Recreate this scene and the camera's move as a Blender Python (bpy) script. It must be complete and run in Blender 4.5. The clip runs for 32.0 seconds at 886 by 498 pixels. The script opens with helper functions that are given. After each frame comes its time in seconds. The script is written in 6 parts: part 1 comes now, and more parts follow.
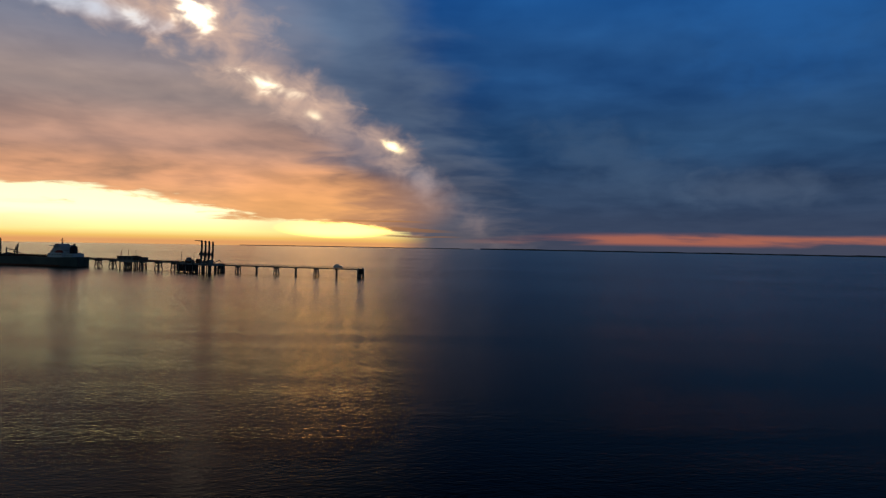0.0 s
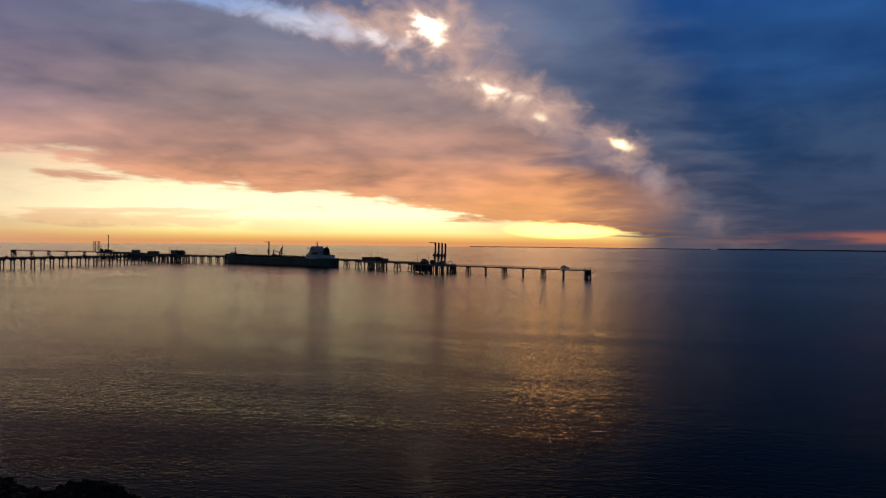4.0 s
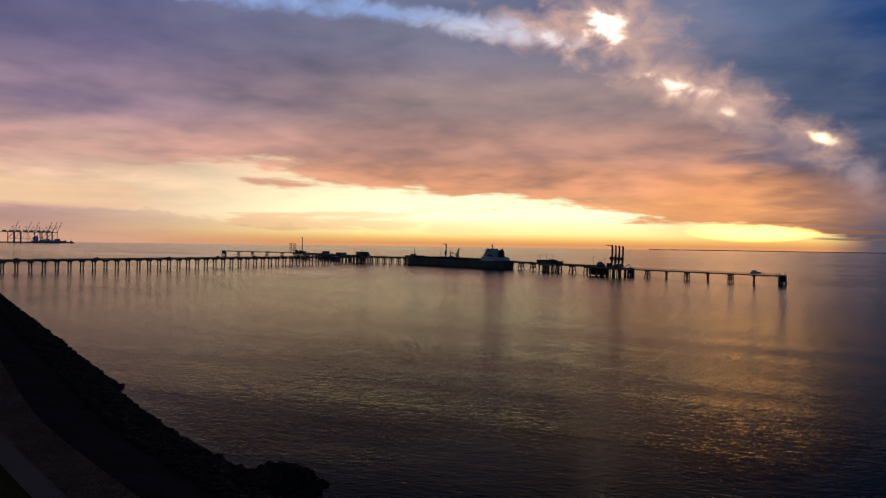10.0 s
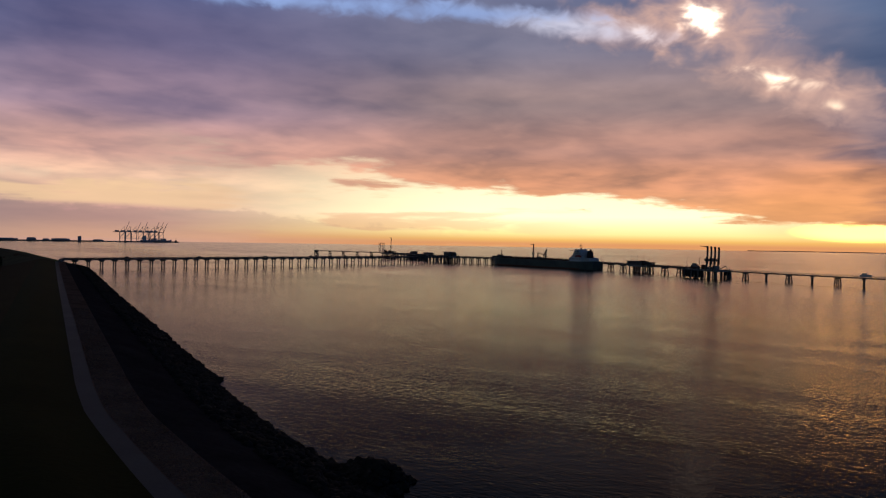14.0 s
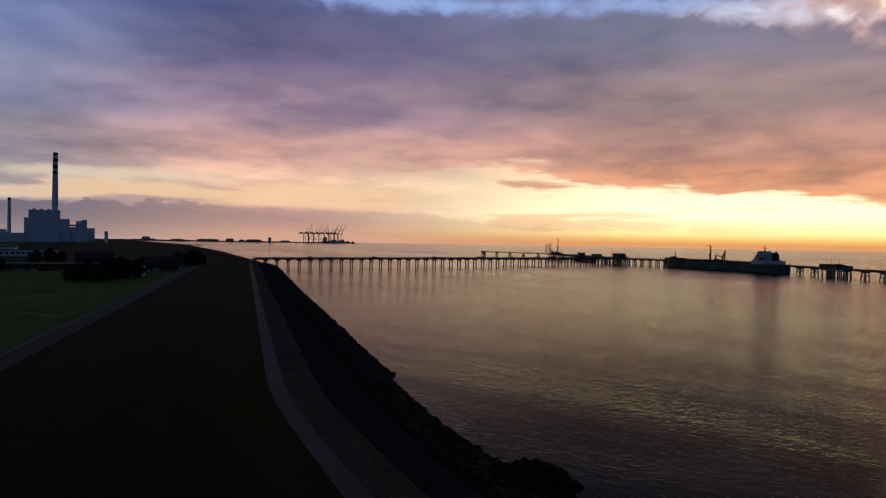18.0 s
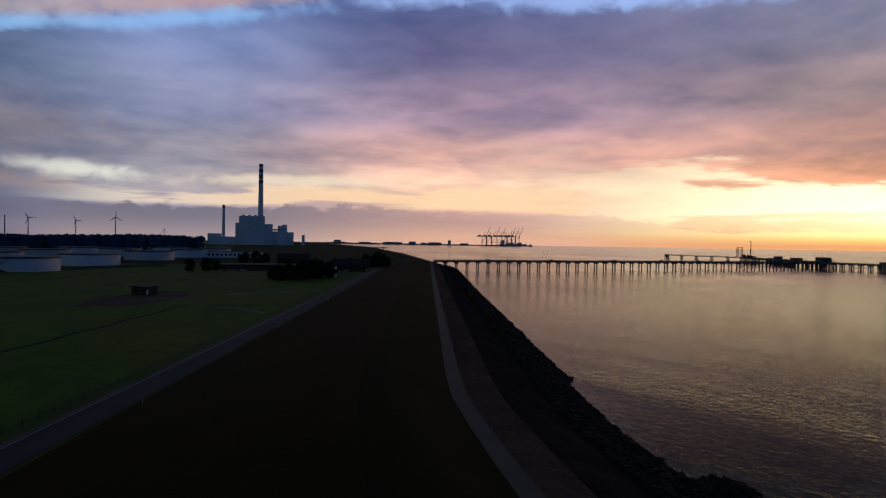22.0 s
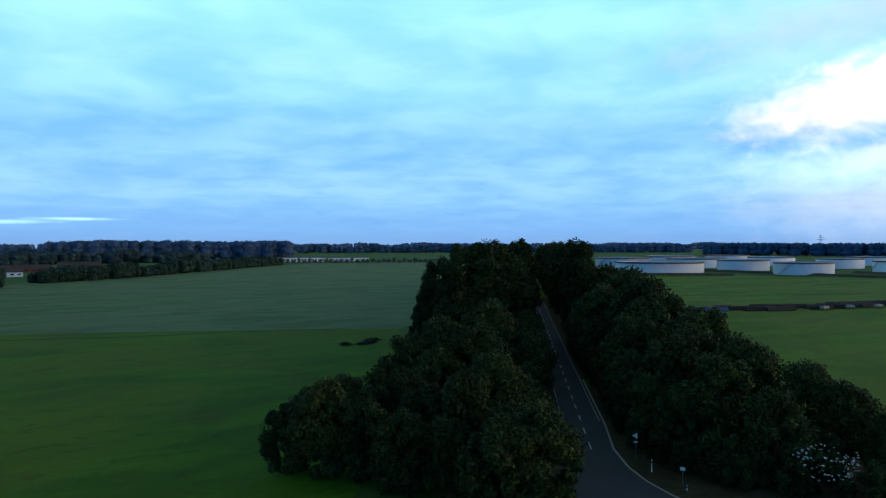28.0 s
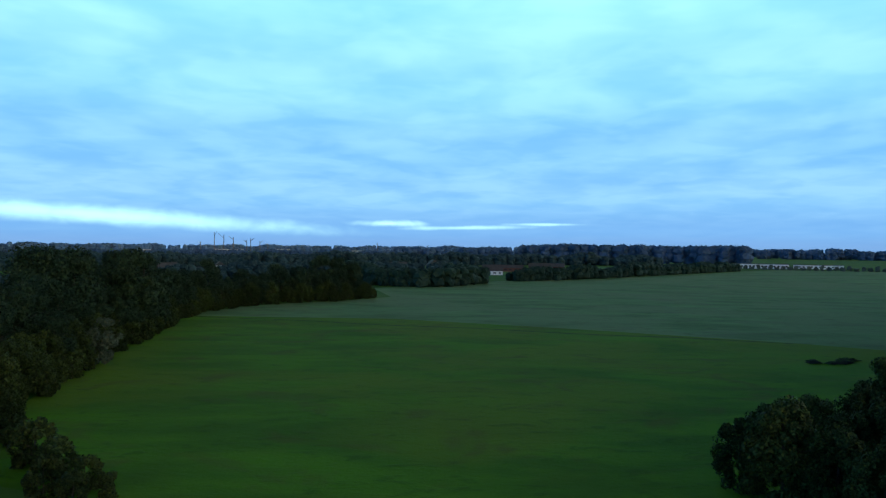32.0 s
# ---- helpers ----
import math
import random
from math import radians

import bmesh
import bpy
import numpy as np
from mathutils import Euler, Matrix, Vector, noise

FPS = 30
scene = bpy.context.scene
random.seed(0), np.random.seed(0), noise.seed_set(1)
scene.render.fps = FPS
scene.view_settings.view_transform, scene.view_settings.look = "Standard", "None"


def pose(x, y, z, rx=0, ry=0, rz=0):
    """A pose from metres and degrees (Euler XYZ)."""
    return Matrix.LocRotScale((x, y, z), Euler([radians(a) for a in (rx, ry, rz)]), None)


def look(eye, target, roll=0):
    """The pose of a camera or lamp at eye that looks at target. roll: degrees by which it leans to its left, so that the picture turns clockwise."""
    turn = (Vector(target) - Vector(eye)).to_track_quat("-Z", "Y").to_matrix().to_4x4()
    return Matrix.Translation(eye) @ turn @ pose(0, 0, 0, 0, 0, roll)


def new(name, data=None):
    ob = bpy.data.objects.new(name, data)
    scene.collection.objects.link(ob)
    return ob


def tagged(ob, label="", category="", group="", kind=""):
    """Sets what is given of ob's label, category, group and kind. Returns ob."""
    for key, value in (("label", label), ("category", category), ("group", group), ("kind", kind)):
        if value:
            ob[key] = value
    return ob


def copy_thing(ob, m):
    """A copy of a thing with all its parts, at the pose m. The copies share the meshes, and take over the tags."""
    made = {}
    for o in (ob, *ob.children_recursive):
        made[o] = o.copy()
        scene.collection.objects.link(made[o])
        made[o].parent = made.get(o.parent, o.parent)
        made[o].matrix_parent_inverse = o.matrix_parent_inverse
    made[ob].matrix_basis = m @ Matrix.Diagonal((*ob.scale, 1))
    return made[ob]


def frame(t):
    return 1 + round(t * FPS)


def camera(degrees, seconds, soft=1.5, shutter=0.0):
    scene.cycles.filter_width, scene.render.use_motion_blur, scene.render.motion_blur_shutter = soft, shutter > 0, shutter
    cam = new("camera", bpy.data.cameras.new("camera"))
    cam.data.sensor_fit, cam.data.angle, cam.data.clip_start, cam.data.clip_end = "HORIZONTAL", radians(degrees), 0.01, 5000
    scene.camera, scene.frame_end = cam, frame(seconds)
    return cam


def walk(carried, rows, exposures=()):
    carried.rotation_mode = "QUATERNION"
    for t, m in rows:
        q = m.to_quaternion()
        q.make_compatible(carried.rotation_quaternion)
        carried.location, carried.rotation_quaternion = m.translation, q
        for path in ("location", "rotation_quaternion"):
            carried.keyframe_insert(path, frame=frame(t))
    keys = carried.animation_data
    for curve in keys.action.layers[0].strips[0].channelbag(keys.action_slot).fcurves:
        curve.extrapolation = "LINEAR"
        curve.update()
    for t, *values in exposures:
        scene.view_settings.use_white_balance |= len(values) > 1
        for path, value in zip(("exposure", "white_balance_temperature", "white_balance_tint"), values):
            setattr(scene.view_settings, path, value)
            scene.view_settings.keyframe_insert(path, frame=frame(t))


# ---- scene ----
# The camera hovers 26 m above the sea over the landward side of a dike, and turns left.
cam = camera(64.0, 32.0, soft=1.25)
EYE_Z = 26.0
# seconds, yaw, pitch, roll
PATH = (
    (0.0, -0.00, -0.32, 1.04),    (0.5, 2.23, -0.36, 0.94),    (1.0, 4.90, -0.41, 0.85),    (1.5, 7.86, -0.44, 0.79),
    (2.0, 10.87, -0.46, 0.75),    (2.5, 13.62, -0.48, 0.71),    (3.0, 15.71, -0.50, 0.67),    (3.5, 16.98, -0.50, 0.65),
    (5.5, 23.75, -0.53, 0.50),    (6.0, 26.30, -0.52, 0.51),    (6.5, 27.66, -0.51, 0.52),    (7.0, 28.35, -0.50, 0.56),
    (7.5, 28.59, -0.49, 0.61),    (8.0, 29.38, -0.49, 0.67),    (8.5, 30.57, -0.49, 0.71),    (9.0, 31.24, -0.49, 0.74),
    (9.5, 31.89, -0.48, 0.76),    (10.0, 32.22, -0.48, 0.78),    (10.5, 32.76, -0.48, 0.79),    (11.0, 33.88, -0.49, 0.81),
    (11.5, 35.31, -0.50, 0.82),    (12.0, 36.64, -0.51, 0.84),    (12.5, 37.56, -0.53, 0.86),    (13.0, 38.03, -0.53, 0.89),
    (13.5, 38.53, -0.54, 0.90),    (15.5, 43.05, -0.64, 1.01),    (16.0, 44.91, -0.65, 1.01),    (16.5, 46.85, -0.67, 1.01),
    (17.0, 48.70, -0.68, 1.00),    (17.5, 50.63, -0.69, 0.98),    (18.0, 52.65, -0.69, 0.96),    (18.5, 54.59, -0.69, 0.94),
    (19.0, 56.38, -0.69, 0.91),    (19.5, 58.44, -0.69, 0.90),    (20.0, 60.11, -0.69, 0.90),    (20.5, 61.46, -0.69, 0.91),
    (21.0, 62.41, -0.69, 0.92),    (21.5, 63.94, -0.68, 0.92),    (22.0, 66.91, -0.69, 0.90),    (22.5, 71.17, -0.70, 0.86),
    (23.0, 75.70, -0.71, 0.82),    (23.5, 80.22, -0.73, 0.78),    (24.0, 84.98, -0.73, 0.72),    (24.5, 90.33, -0.73, 0.65),
    (26.5, 118.89, -0.59, -0.13),    (27.0, 127.39, -0.54, -0.17),    (27.5, 136.00, -0.46, -0.17),    (28.0, 144.24, -0.37, -0.13),
    (28.5, 151.27, -0.29, -0.05),    (29.0, 157.27, -0.23, 0.05),    (29.5, 162.71, -0.19, 0.15),    (30.0, 167.93, -0.16, 0.28),
    (30.5, 172.99, -0.16, 0.40),    (31.0, 176.79, -0.15, 0.48),    (31.5, 177.46, -0.14, 0.50),    (32.0, 179.72, -0.12, 0.48),

)
# seconds, stops, kelvin, tint
EXPOSURES = ((0.0, 0.05, 6350, -2), (3.0, 0.0, 6450, 7), (17.0, 0.03, 6450, 12), (19.0, 0.12, 6450, 12), (21.0, 0.16, 6400, 12), (23.0, 0.58, 6180, 3), (24.0, 0.98, 6020, -7), (24.5, 1.15, 6020, -7), (26.5, 2.1, 6150, -4), (27.0, 2.42, 6080, -4), (28.0, 3.0, 6430, -20), (30.0, 3.02, 6380, -25), (32.0, 2.97, 6380, -24))


def aim(yaw, pitch, roll):
    y, p = radians(yaw), radians(pitch)
    way = Vector((-math.sin(y) * math.cos(p), math.cos(y) * math.cos(p), math.sin(p)))
    eye = Vector((0, 0, EYE_Z))
    return look(eye, eye + way, roll)


walk(cam, [(t, aim(y, p, r)) for t, y, p, r in PATH], EXPOSURES)


# ---------------------------------------------------------------- sky and sun
def srgb(r, g, b, gain=1.0):
    """Linear colour of a display colour 0..255."""
    f = lambda c: (c / 255 / 12.92 if c <= 10 else ((c / 255 + 0.055) / 1.055) ** 2.4) * gain
    return (f(r), f(g), f(b), 1.0)


class Wire:
    """A socket of a node tree with arithmetic."""

    def __init__(self, tree, sock):
        self.tree, self.sock = tree, sock

    def op(self, kind, *others, clamp=False):
        n = self.tree.nodes.new("ShaderNodeMath")
        n.operation, n.use_clamp = kind, clamp
        for i, o in enumerate((self, *others)):
            if isinstance(o, Wire):
                self.tree.links.new(o.sock, n.inputs[i])
            else:
                n.inputs[i].default_value = o
        return Wire(self.tree, n.outputs[0])

    def __add__(self, o): return self.op("ADD", o)
    def __sub__(self, o): return self.op("SUBTRACT", o)
    def __mul__(self, o): return self.op("MULTIPLY", o)
    def __truediv__(self, o): return self.op("DIVIDE", o)

    def step(self, lo, hi, smooth=True):
        n = self.tree.nodes.new("ShaderNodeMapRange")
        n.interpolation_type = "SMOOTHSTEP" if smooth else "LINEAR"
        self.tree.links.new(self.sock, n.inputs["Value"])
        a, b, c, d = (lo, hi, 0.0, 1.0) if lo < hi else (hi, lo, 1.0, 0.0)
        for name, v in (("From Min", a), ("From Max", b), ("To Min", c), ("To Max", d)):
            n.inputs[name].default_value = v
        return Wire(self.tree, n.outputs["Result"])


def ramp(tree, fac, stops, ease="LINEAR"):
    n = tree.nodes.new("ShaderNodeValToRGB")
    tree.links.new(fac.sock if isinstance(fac, Wire) else fac, n.inputs[0])
    cr = n.color_ramp
    cr.interpolation = ease
    while len(cr.elements) < len(stops):
        cr.elements.new(0.5)
    for e, (p, c) in zip(cr.elements, sorted(stops, key=lambda q: q[0])):
        e.position, e.color = p, c
    return Wire(tree, n.outputs[0])


def blend(tree, fac, a, b, kind="MIX"):
    n = tree.nodes.new("ShaderNodeMix")
    n.data_type, n.blend_type, n.clamp_factor = "RGBA", kind, True
    for sock, v in ((n.inputs["Factor"], fac), (n.inputs[6], a), (n.inputs[7], b)):
        if isinstance(v, Wire):
            tree.links.new(v.sock, sock)
        else:
            sock.default_value = v
    return Wire(tree, n.outputs[2])


def fbm(tree, vec, scale, detail=6.0, rough=0.55, warp=0.0, offset=(0, 0, 0), stretch=(1, 1, 1), turn=0.0):
    m = tree.nodes.new("ShaderNodeMapping")
    m.inputs["Location"].default_value = offset
    m.inputs["Rotation"].default_value = (0, 0, radians(turn))
    m.inputs["Scale"].default_value = stretch
    tree.links.new(vec.sock if isinstance(vec, Wire) else vec, m.inputs["Vector"])
    n = tree.nodes.new("ShaderNodeTexNoise")
    n.inputs["Scale"].default_value, n.inputs["Detail"].default_value = scale, detail
    n.inputs["Roughness"].default_value, n.inputs["Distortion"].default_value = rough, warp
    tree.links.new(m.outputs[0], n.inputs["Vector"])
    return Wire(tree, n.outputs["Fac"])


SUN_AZ, SUN_EL = 10.0, 2.5
world = bpy.data.worlds.new("evening_sky")
scene.world = world
world.use_nodes = True
wt = world.node_tree
wt.nodes.clear()
coord = wt.nodes.new("ShaderNodeTexCoord")
split = wt.nodes.new("ShaderNodeSeparateXYZ")
wt.links.new(coord.outputs["Generated"], split.inputs[0])
dx, dy, dz = (Wire(wt, split.outputs[i]) for i in range(3))
# azimuth in degrees to the left of +y, from -90 to 270; elevation in degrees
az = (dy * -1.0).op("ARCTAN2", dx * -1.0) * (180 / math.pi) + 90.0
el = dz.op("ARCSINE") * (180 / math.pi)
el_up = el.op("MAXIMUM", 0.0)
# the cloud deck, seen in perspective
lift = dz.op("MAXIMUM", 0.0) + 0.13
deck = wt.nodes.new("ShaderNodeCombineXYZ")
for i, w in enumerate((dx / lift, dy / lift)):
    wt.links.new(w.sock, deck.inputs[i])
deck_v = Wire(wt, deck.outputs[0])
big = fbm(wt, deck_v, 0.8, 3.0, 0.45, 0.25, (3.1, 1.7, 0), (1.0, 0.75, 1.0))
fine = fbm(wt, deck_v, 5.5, 4.0, 0.55, 0.3, (0.4, 7.7, 0), (1.0, 0.8, 1.0))
angles = wt.nodes.new("ShaderNodeCombineXYZ")
wt.links.new(az.sock, angles.inputs[0])
wt.links.new(el.sock, angles.inputs[1])
ang_v = Wire(wt, angles.outputs[0])
puff = fbm(wt, ang_v, 0.50, 3.0, 0.55, 0.35, (2, 9, 0), (0.85, 1.3, 1.0))
lump2 = fbm(wt, deck_v, 3.0, 3.5, 0.5, 0.3, (8.3, 2.1, 0), (1.0, 1.0, 1.0))
lump = fbm(wt, deck_v, 1.5, 3.0, 0.48, 0.3, (1.3, 4.1, 0), (1.0, 0.9, 1.0))
layer = fbm(wt, ang_v, 0.5, 5.0, 0.52, 0.2, (7, 3, 0), (0.16, 1.3, 1.0))
e01 = el_up / 40.0
PALE = 2 ** -2.55


def column(*stops, gain=1.0):
    """A sky colour by elevation."""
    return ramp(wt, e01, [(e / 40.0, srgb(*c, gain)) for e, c in stops], "EASE")


UPPER = ((28, (28, 31, 42)), (40, (14, 16, 22)))
dark = column((0, (66, 68, 88)), (1.6, (56, 66, 92)), (4, (48, 64, 94)), (8, (42, 70, 110)), (14, (38, 76, 130)), (20, (32, 78, 142)), (26, (10, 18, 34)), (40, (6, 8, 14)))
gold = column((0, (214, 150, 104)), (2.5, (232, 168, 118)), (5, (216, 156, 122)), (7.5, (176, 138, 126)), (11, (142, 126, 128)), (16, (114, 117, 140)), (21, (100, 113, 148)), *UPPER)
rose = column((0, (206, 160, 140)), (1.5, (188, 146, 140)), (3.0, (204, 166, 150)), (4.4, (220, 186, 162)), (6.6, (206, 164, 152)), (10, (152, 132, 150)), (15, (102, 100, 134)), (20, (90, 104, 148)), *UPPER)
slate = column((0, (176, 160, 166)), (1.4, (146, 138, 158)), (2.8, (150, 146, 166)), (4.4, (172, 168, 174)), (6.5, (152, 150, 164)), (10, (130, 140, 174)), (16, (126, 146, 194)), (21, (122, 148, 198)), *UPPER, gain=0.82)
pale = column((0, (124, 150, 214)), (1.5, (128, 162, 228)), (4, (144, 180, 238)), (8, (142, 182, 244)), (13, (156, 200, 248)), (20, (166, 214, 246)), (28, (120, 140, 160)), (40, (70, 80, 96)), gain=PALE)
mid = column((0, (92, 86, 98)), (4, (78, 84, 106)), (10, (84, 98, 126)), (20, (84, 104, 140)), (26, (14, 20, 32)), (40, (8, 10, 16)))
lean = az - el * 0.45 + (lump2 - 0.5) * 10.0
sky = blend(wt, lean.step(-9.0, -1.5), dark, mid)
sky = blend(wt, lean.step(1.0, 9.5), sky, gold)
sky = blend(wt, az.step(34, 62), sky, rose)
sky = blend(wt, az.step(66, 88), sky, slate)
sky = blend(wt, (az + (big - 0.5) * 14.0).step(86, 107), sky, pale)
sky = blend(wt, az.step(225, 268), sky, dark)
# cloud relief: cool undersides, warm lit flanks
tone = big.step(0.40, 0.60) * 0.34 + lump.step(0.38, 0.62) * 0.28 + lump2.step(0.36, 0.64) * 0.20 + fine.step(0.36, 0.64) * 0.10 + layer.step(0.36, 0.64) * 0.08
tone_e = lump.step(0.36, 0.62) * 0.45 + lump2.step(0.36, 0.64) * 0.42 + layer.step(0.34, 0.66) * 0.13
rise = el_up.step(0.3, 5.0) * 0.75 + 0.2
relief = blend(wt, tone, (0.54, 0.59, 0.70, 1), (1.54, 1.38, 1.24, 1))
cool = blend(wt, tone_e, (0.78, 0.86, 0.95, 1), (1.24, 1.14, 1.05, 1))
relief = blend(wt, az.step(105, 130), relief, cool)
relief = blend(wt, az.step(2, -6), relief, blend(wt, tone, (0.62, 0.66, 0.72, 1), (1.5, 1.36, 1.24, 1)))
sky = blend(wt, rise, sky, blend(wt, 1.0, sky, relief, "MULTIPLY"))
# the bright band under the cloud's edge, which drops towards the sun
edge = az * 0.104 + 0.6
frac = el / edge + (fine - 0.5) * 0.6 + (layer - 0.5) * 1.5 + (lump2 - 0.5) * 0.4
band = frac.step(1.12, 0.82) * az.step(0.5, 5.0) * az.step(66, 34)
band_col = ramp(wt, el_up / 6.0, [(0.0, srgb(226, 156, 100)), (0.05, srgb(246, 190, 104)), (0.13, srgb(255, 230, 150, 1.15)), (0.36, srgb(255, 244, 196, 1.35)), (0.7, srgb(255, 240, 196, 1.2)), (1.0, srgb(255, 230, 190))])
band_col = blend(wt, layer.step(0.50, 0.60) * az.step(22, 44) * 0.6, band_col, srgb(240, 186, 140))
sky = blend(wt, band, sky, band_col)
# the lavender bank that lies on the horizon away from the sun, with a heaped top
bank_top = az.step(34, 66) * 1.5 + 0.9
bank = (el - bank_top + (puff - 0.5) * 2.2 + (layer - 0.5) * 1.6 + (fine - 0.5) * 0.8).step(0.22, -0.22) * el.step(-0.3, 0.1) * az.step(28, 50) * az.step(103, 92)
bank_col = blend(wt, az.step(62, 86), ramp(wt, el_up / 3.0, [(0.0, srgb(212, 164, 124)), (0.5, srgb(172, 142, 126)), (1.0, srgb(152, 130, 126))]), ramp(wt, el_up / 3.0, [(0.0, srgb(148, 132, 134)), (0.5, srgb(114, 108, 118)), (1.0, srgb(98, 96, 112))]))
# cream light between the bank and the deck's far rim, crossed by thin cloud
rim = (el - bank_top).step(-0.2, 0.3) * (el + (puff - 0.5) * 2.0).step(5.0, 3.6) * az.step(46, 62) * az.step(100, 90) * (layer.step(0.44, 0.56) * 0.85 + 0.15)
sky = blend(wt, rim * 0.7, sky, blend(wt, az.step(76, 98), srgb(246, 208, 160), srgb(218, 208, 190)))
sky = blend(wt, bank * (az.step(56, 86) * 0.6 + 0.28), sky, bank_col)
# thin dark cloud bars across the band near the sun
bar = (layer - 0.5) * 0.9
for a, e, w, t in ((3.0, 1.15, 4.5, 0.13), (5.5, 1.75, 5.0, 0.10), (2.0, 0.7, 4.0, 0.08)):
    m = ((az - a) / w).op("ABSOLUTE").step(1.0, 0.3) * ((el - e + bar) / t).op("ABSOLUTE").step(1.2, 0.4)
    sky = blend(wt, m * 0.85, sky, srgb(128, 92, 76))
# the clear strip low over the far shore, away from the sun
strip = el.step(0.1, 0.5) * (el + (layer - 0.5) * 1.2).step(1.35, 0.9) * (az + el * 11.0).step(5.0, -6.0) * (layer.step(0.3, 0.55) * 0.6 + 0.4)
sky = blend(wt, strip * layer.step(0.36, 0.54) * 0.6, sky, srgb(200, 110, 78))


def spot(a, e, wa, we, tilt=0.0, ragged=4.0):
    """A ragged gap in the deck at an azimuth and elevation."""
    u, v = az - a, el - e
    c, s = math.cos(radians(tilt)), math.sin(radians(tilt))
    p, q = (u * c + v * s) / wa, (v * c - u * s) / we
    r = (p * p + q * q).op("SQRT") + (puff - 0.5) * ragged
    return r.step(1.7, 0.0)


def gaps(rows, power=1.0):
    """Breaks in the deck: azimuth, elevation, half widths, tilt, raggedness, colour, weight."""
    global sky
    for a, e, wa, we, tilt, ragged, col, k in rows:
        sky = blend(wt, spot(a, e, wa, we, tilt, ragged).op("POWER", power) * k, sky, col)


PEACH, LILAC, AZURE = srgb(232, 186, 164), srgb(190, 192, 218), srgb(146, 172, 222)
# the sunlit breach that climbs away from the sun
gaps(((11.0, 10.9, 12.0, 1.7, 33, 1.8, srgb(184, 152, 148), 0.55), (19.7, 16.9, 4.4, 2.2, 10, 2.6, PEACH, 0.6), (14.2, 12.3, 4.4, 1.2, 14, 2.6, PEACH, 0.6), (10.2, 9.9, 3.0, 1.0, 14, 2.6, PEACH, 0.45),
      (4.1, 7.6, 2.4, 1.1, 38, 2.6, PEACH, 0.4), (2.0, 5.1, 1.2, 0.9, 50, 2.4, LILAC, 0.12), (25.2, 16.6, 4.0, 1.3, 8, 2.6, PEACH, 0.6)))
gaps(((19.7, 16.8, 1.5, 1.15, 20, 2.4, srgb(255, 226, 196, 7.0), 1.0), (14.2, 12.2, 3.0, 0.7, 14, 2.6, srgb(255, 226, 196, 2.2), 1.0), (24.2, 16.2, 1.6, 0.7, 20, 2.8, srgb(255, 232, 222, 1.1), 0.9),
      (10.5, 9.95, 1.1, 0.5, 14, 2.2, srgb(255, 222, 192, 1.25), 1.0), (4.1, 7.7, 0.95, 0.6, 35, 2.6, srgb(255, 220, 172, 2.4), 1.0)), 3.4)
# blue gaps along the upper edge
gaps(((29.5, 16.9, 6.0, 0.7, 9, 2.4, srgb(214, 214, 232), 0.85), (37.0, 17.9, 7.0, 0.6, 3, 2.6, AZURE, 0.8), (48.0, 18.2, 7.0, 0.6, 0, 2.6, AZURE, 0.85), (58.0, 18.4, 6.0, 0.7, 2, 2.4, AZURE, 0.85), (68.0, 18.8, 5.0, 0.6, -5, 2.4, AZURE, 0.8),
      (106.0, 17.2, 16.0, 2.4, -9, 1.4, srgb(112, 110, 136, 0.55), 0.75), (89.0, 17.0, 11.0, 0.9, -9, 2.2, srgb(214, 176, 166, 0.7), 0.75), (88.0, 15.9, 10.0, 0.55, -9, 2.4, srgb(150, 196, 250, 0.72), 0.85), (99.0, 14.2, 3.0, 0.45, -9, 2.2, srgb(150, 200, 250, 0.72), 0.85), (110.0, 7.6, 2.2, 0.4, 0, 2.2, srgb(150, 190, 240, 0.5), 0.6)))
# faint breaks over the open water
gaps(((-14.0, 6.5, 6.0, 2.0, 20, 2.2, srgb(70, 88, 118), 0.5), (-24.0, 4.6, 5.0, 1.2, 0, 2.2, srgb(80, 92, 118), 0.5), (-26.0, 18.0, 6.0, 5.0, 0, 1.6, srgb(42, 92, 158), 0.5)))
# cream-lit flanks towards the land
gaps(((94.0, 17.2, 15.0, 1.3, -13, 1.8, srgb(190, 192, 206, 0.7), 0.5), (108.0, 12.6, 7.5, 1.6, -20, 1.8, srgb(204, 188, 186, 0.42), 0.6), (103.0, 7.4, 8.0, 1.9, -6, 1.5, srgb(196, 172, 168, 0.5), 0.55),
      (93.5, 4.7, 4.0, 0.5, 3, 2.4, srgb(214, 212, 200), 0.8), (79.0, 4.5, 8.0, 0.4, 0, 2.2, srgb(226, 208, 180), 0.7), (114.5, 9.6, 6.0, 2.0, -4, 1.6, srgb(216, 180, 168, 0.42), 0.6), (111.5, 11.2, 4.0, 1.2, 0, 1.8, srgb(222, 184, 170, 0.38), 0.55), (110.0, 5.6, 8.0, 1.0, 0, 1.8, srgb(170, 160, 178, 0.42), 0.55), (110.0, 3.0, 10.0, 2.4, 0, 1.0, srgb(152, 142, 156, 0.45), 0.5), (103.0, 4.1, 7.0, 0.6, 4, 2.0, srgb(206, 172, 162, 0.5), 0.6)))
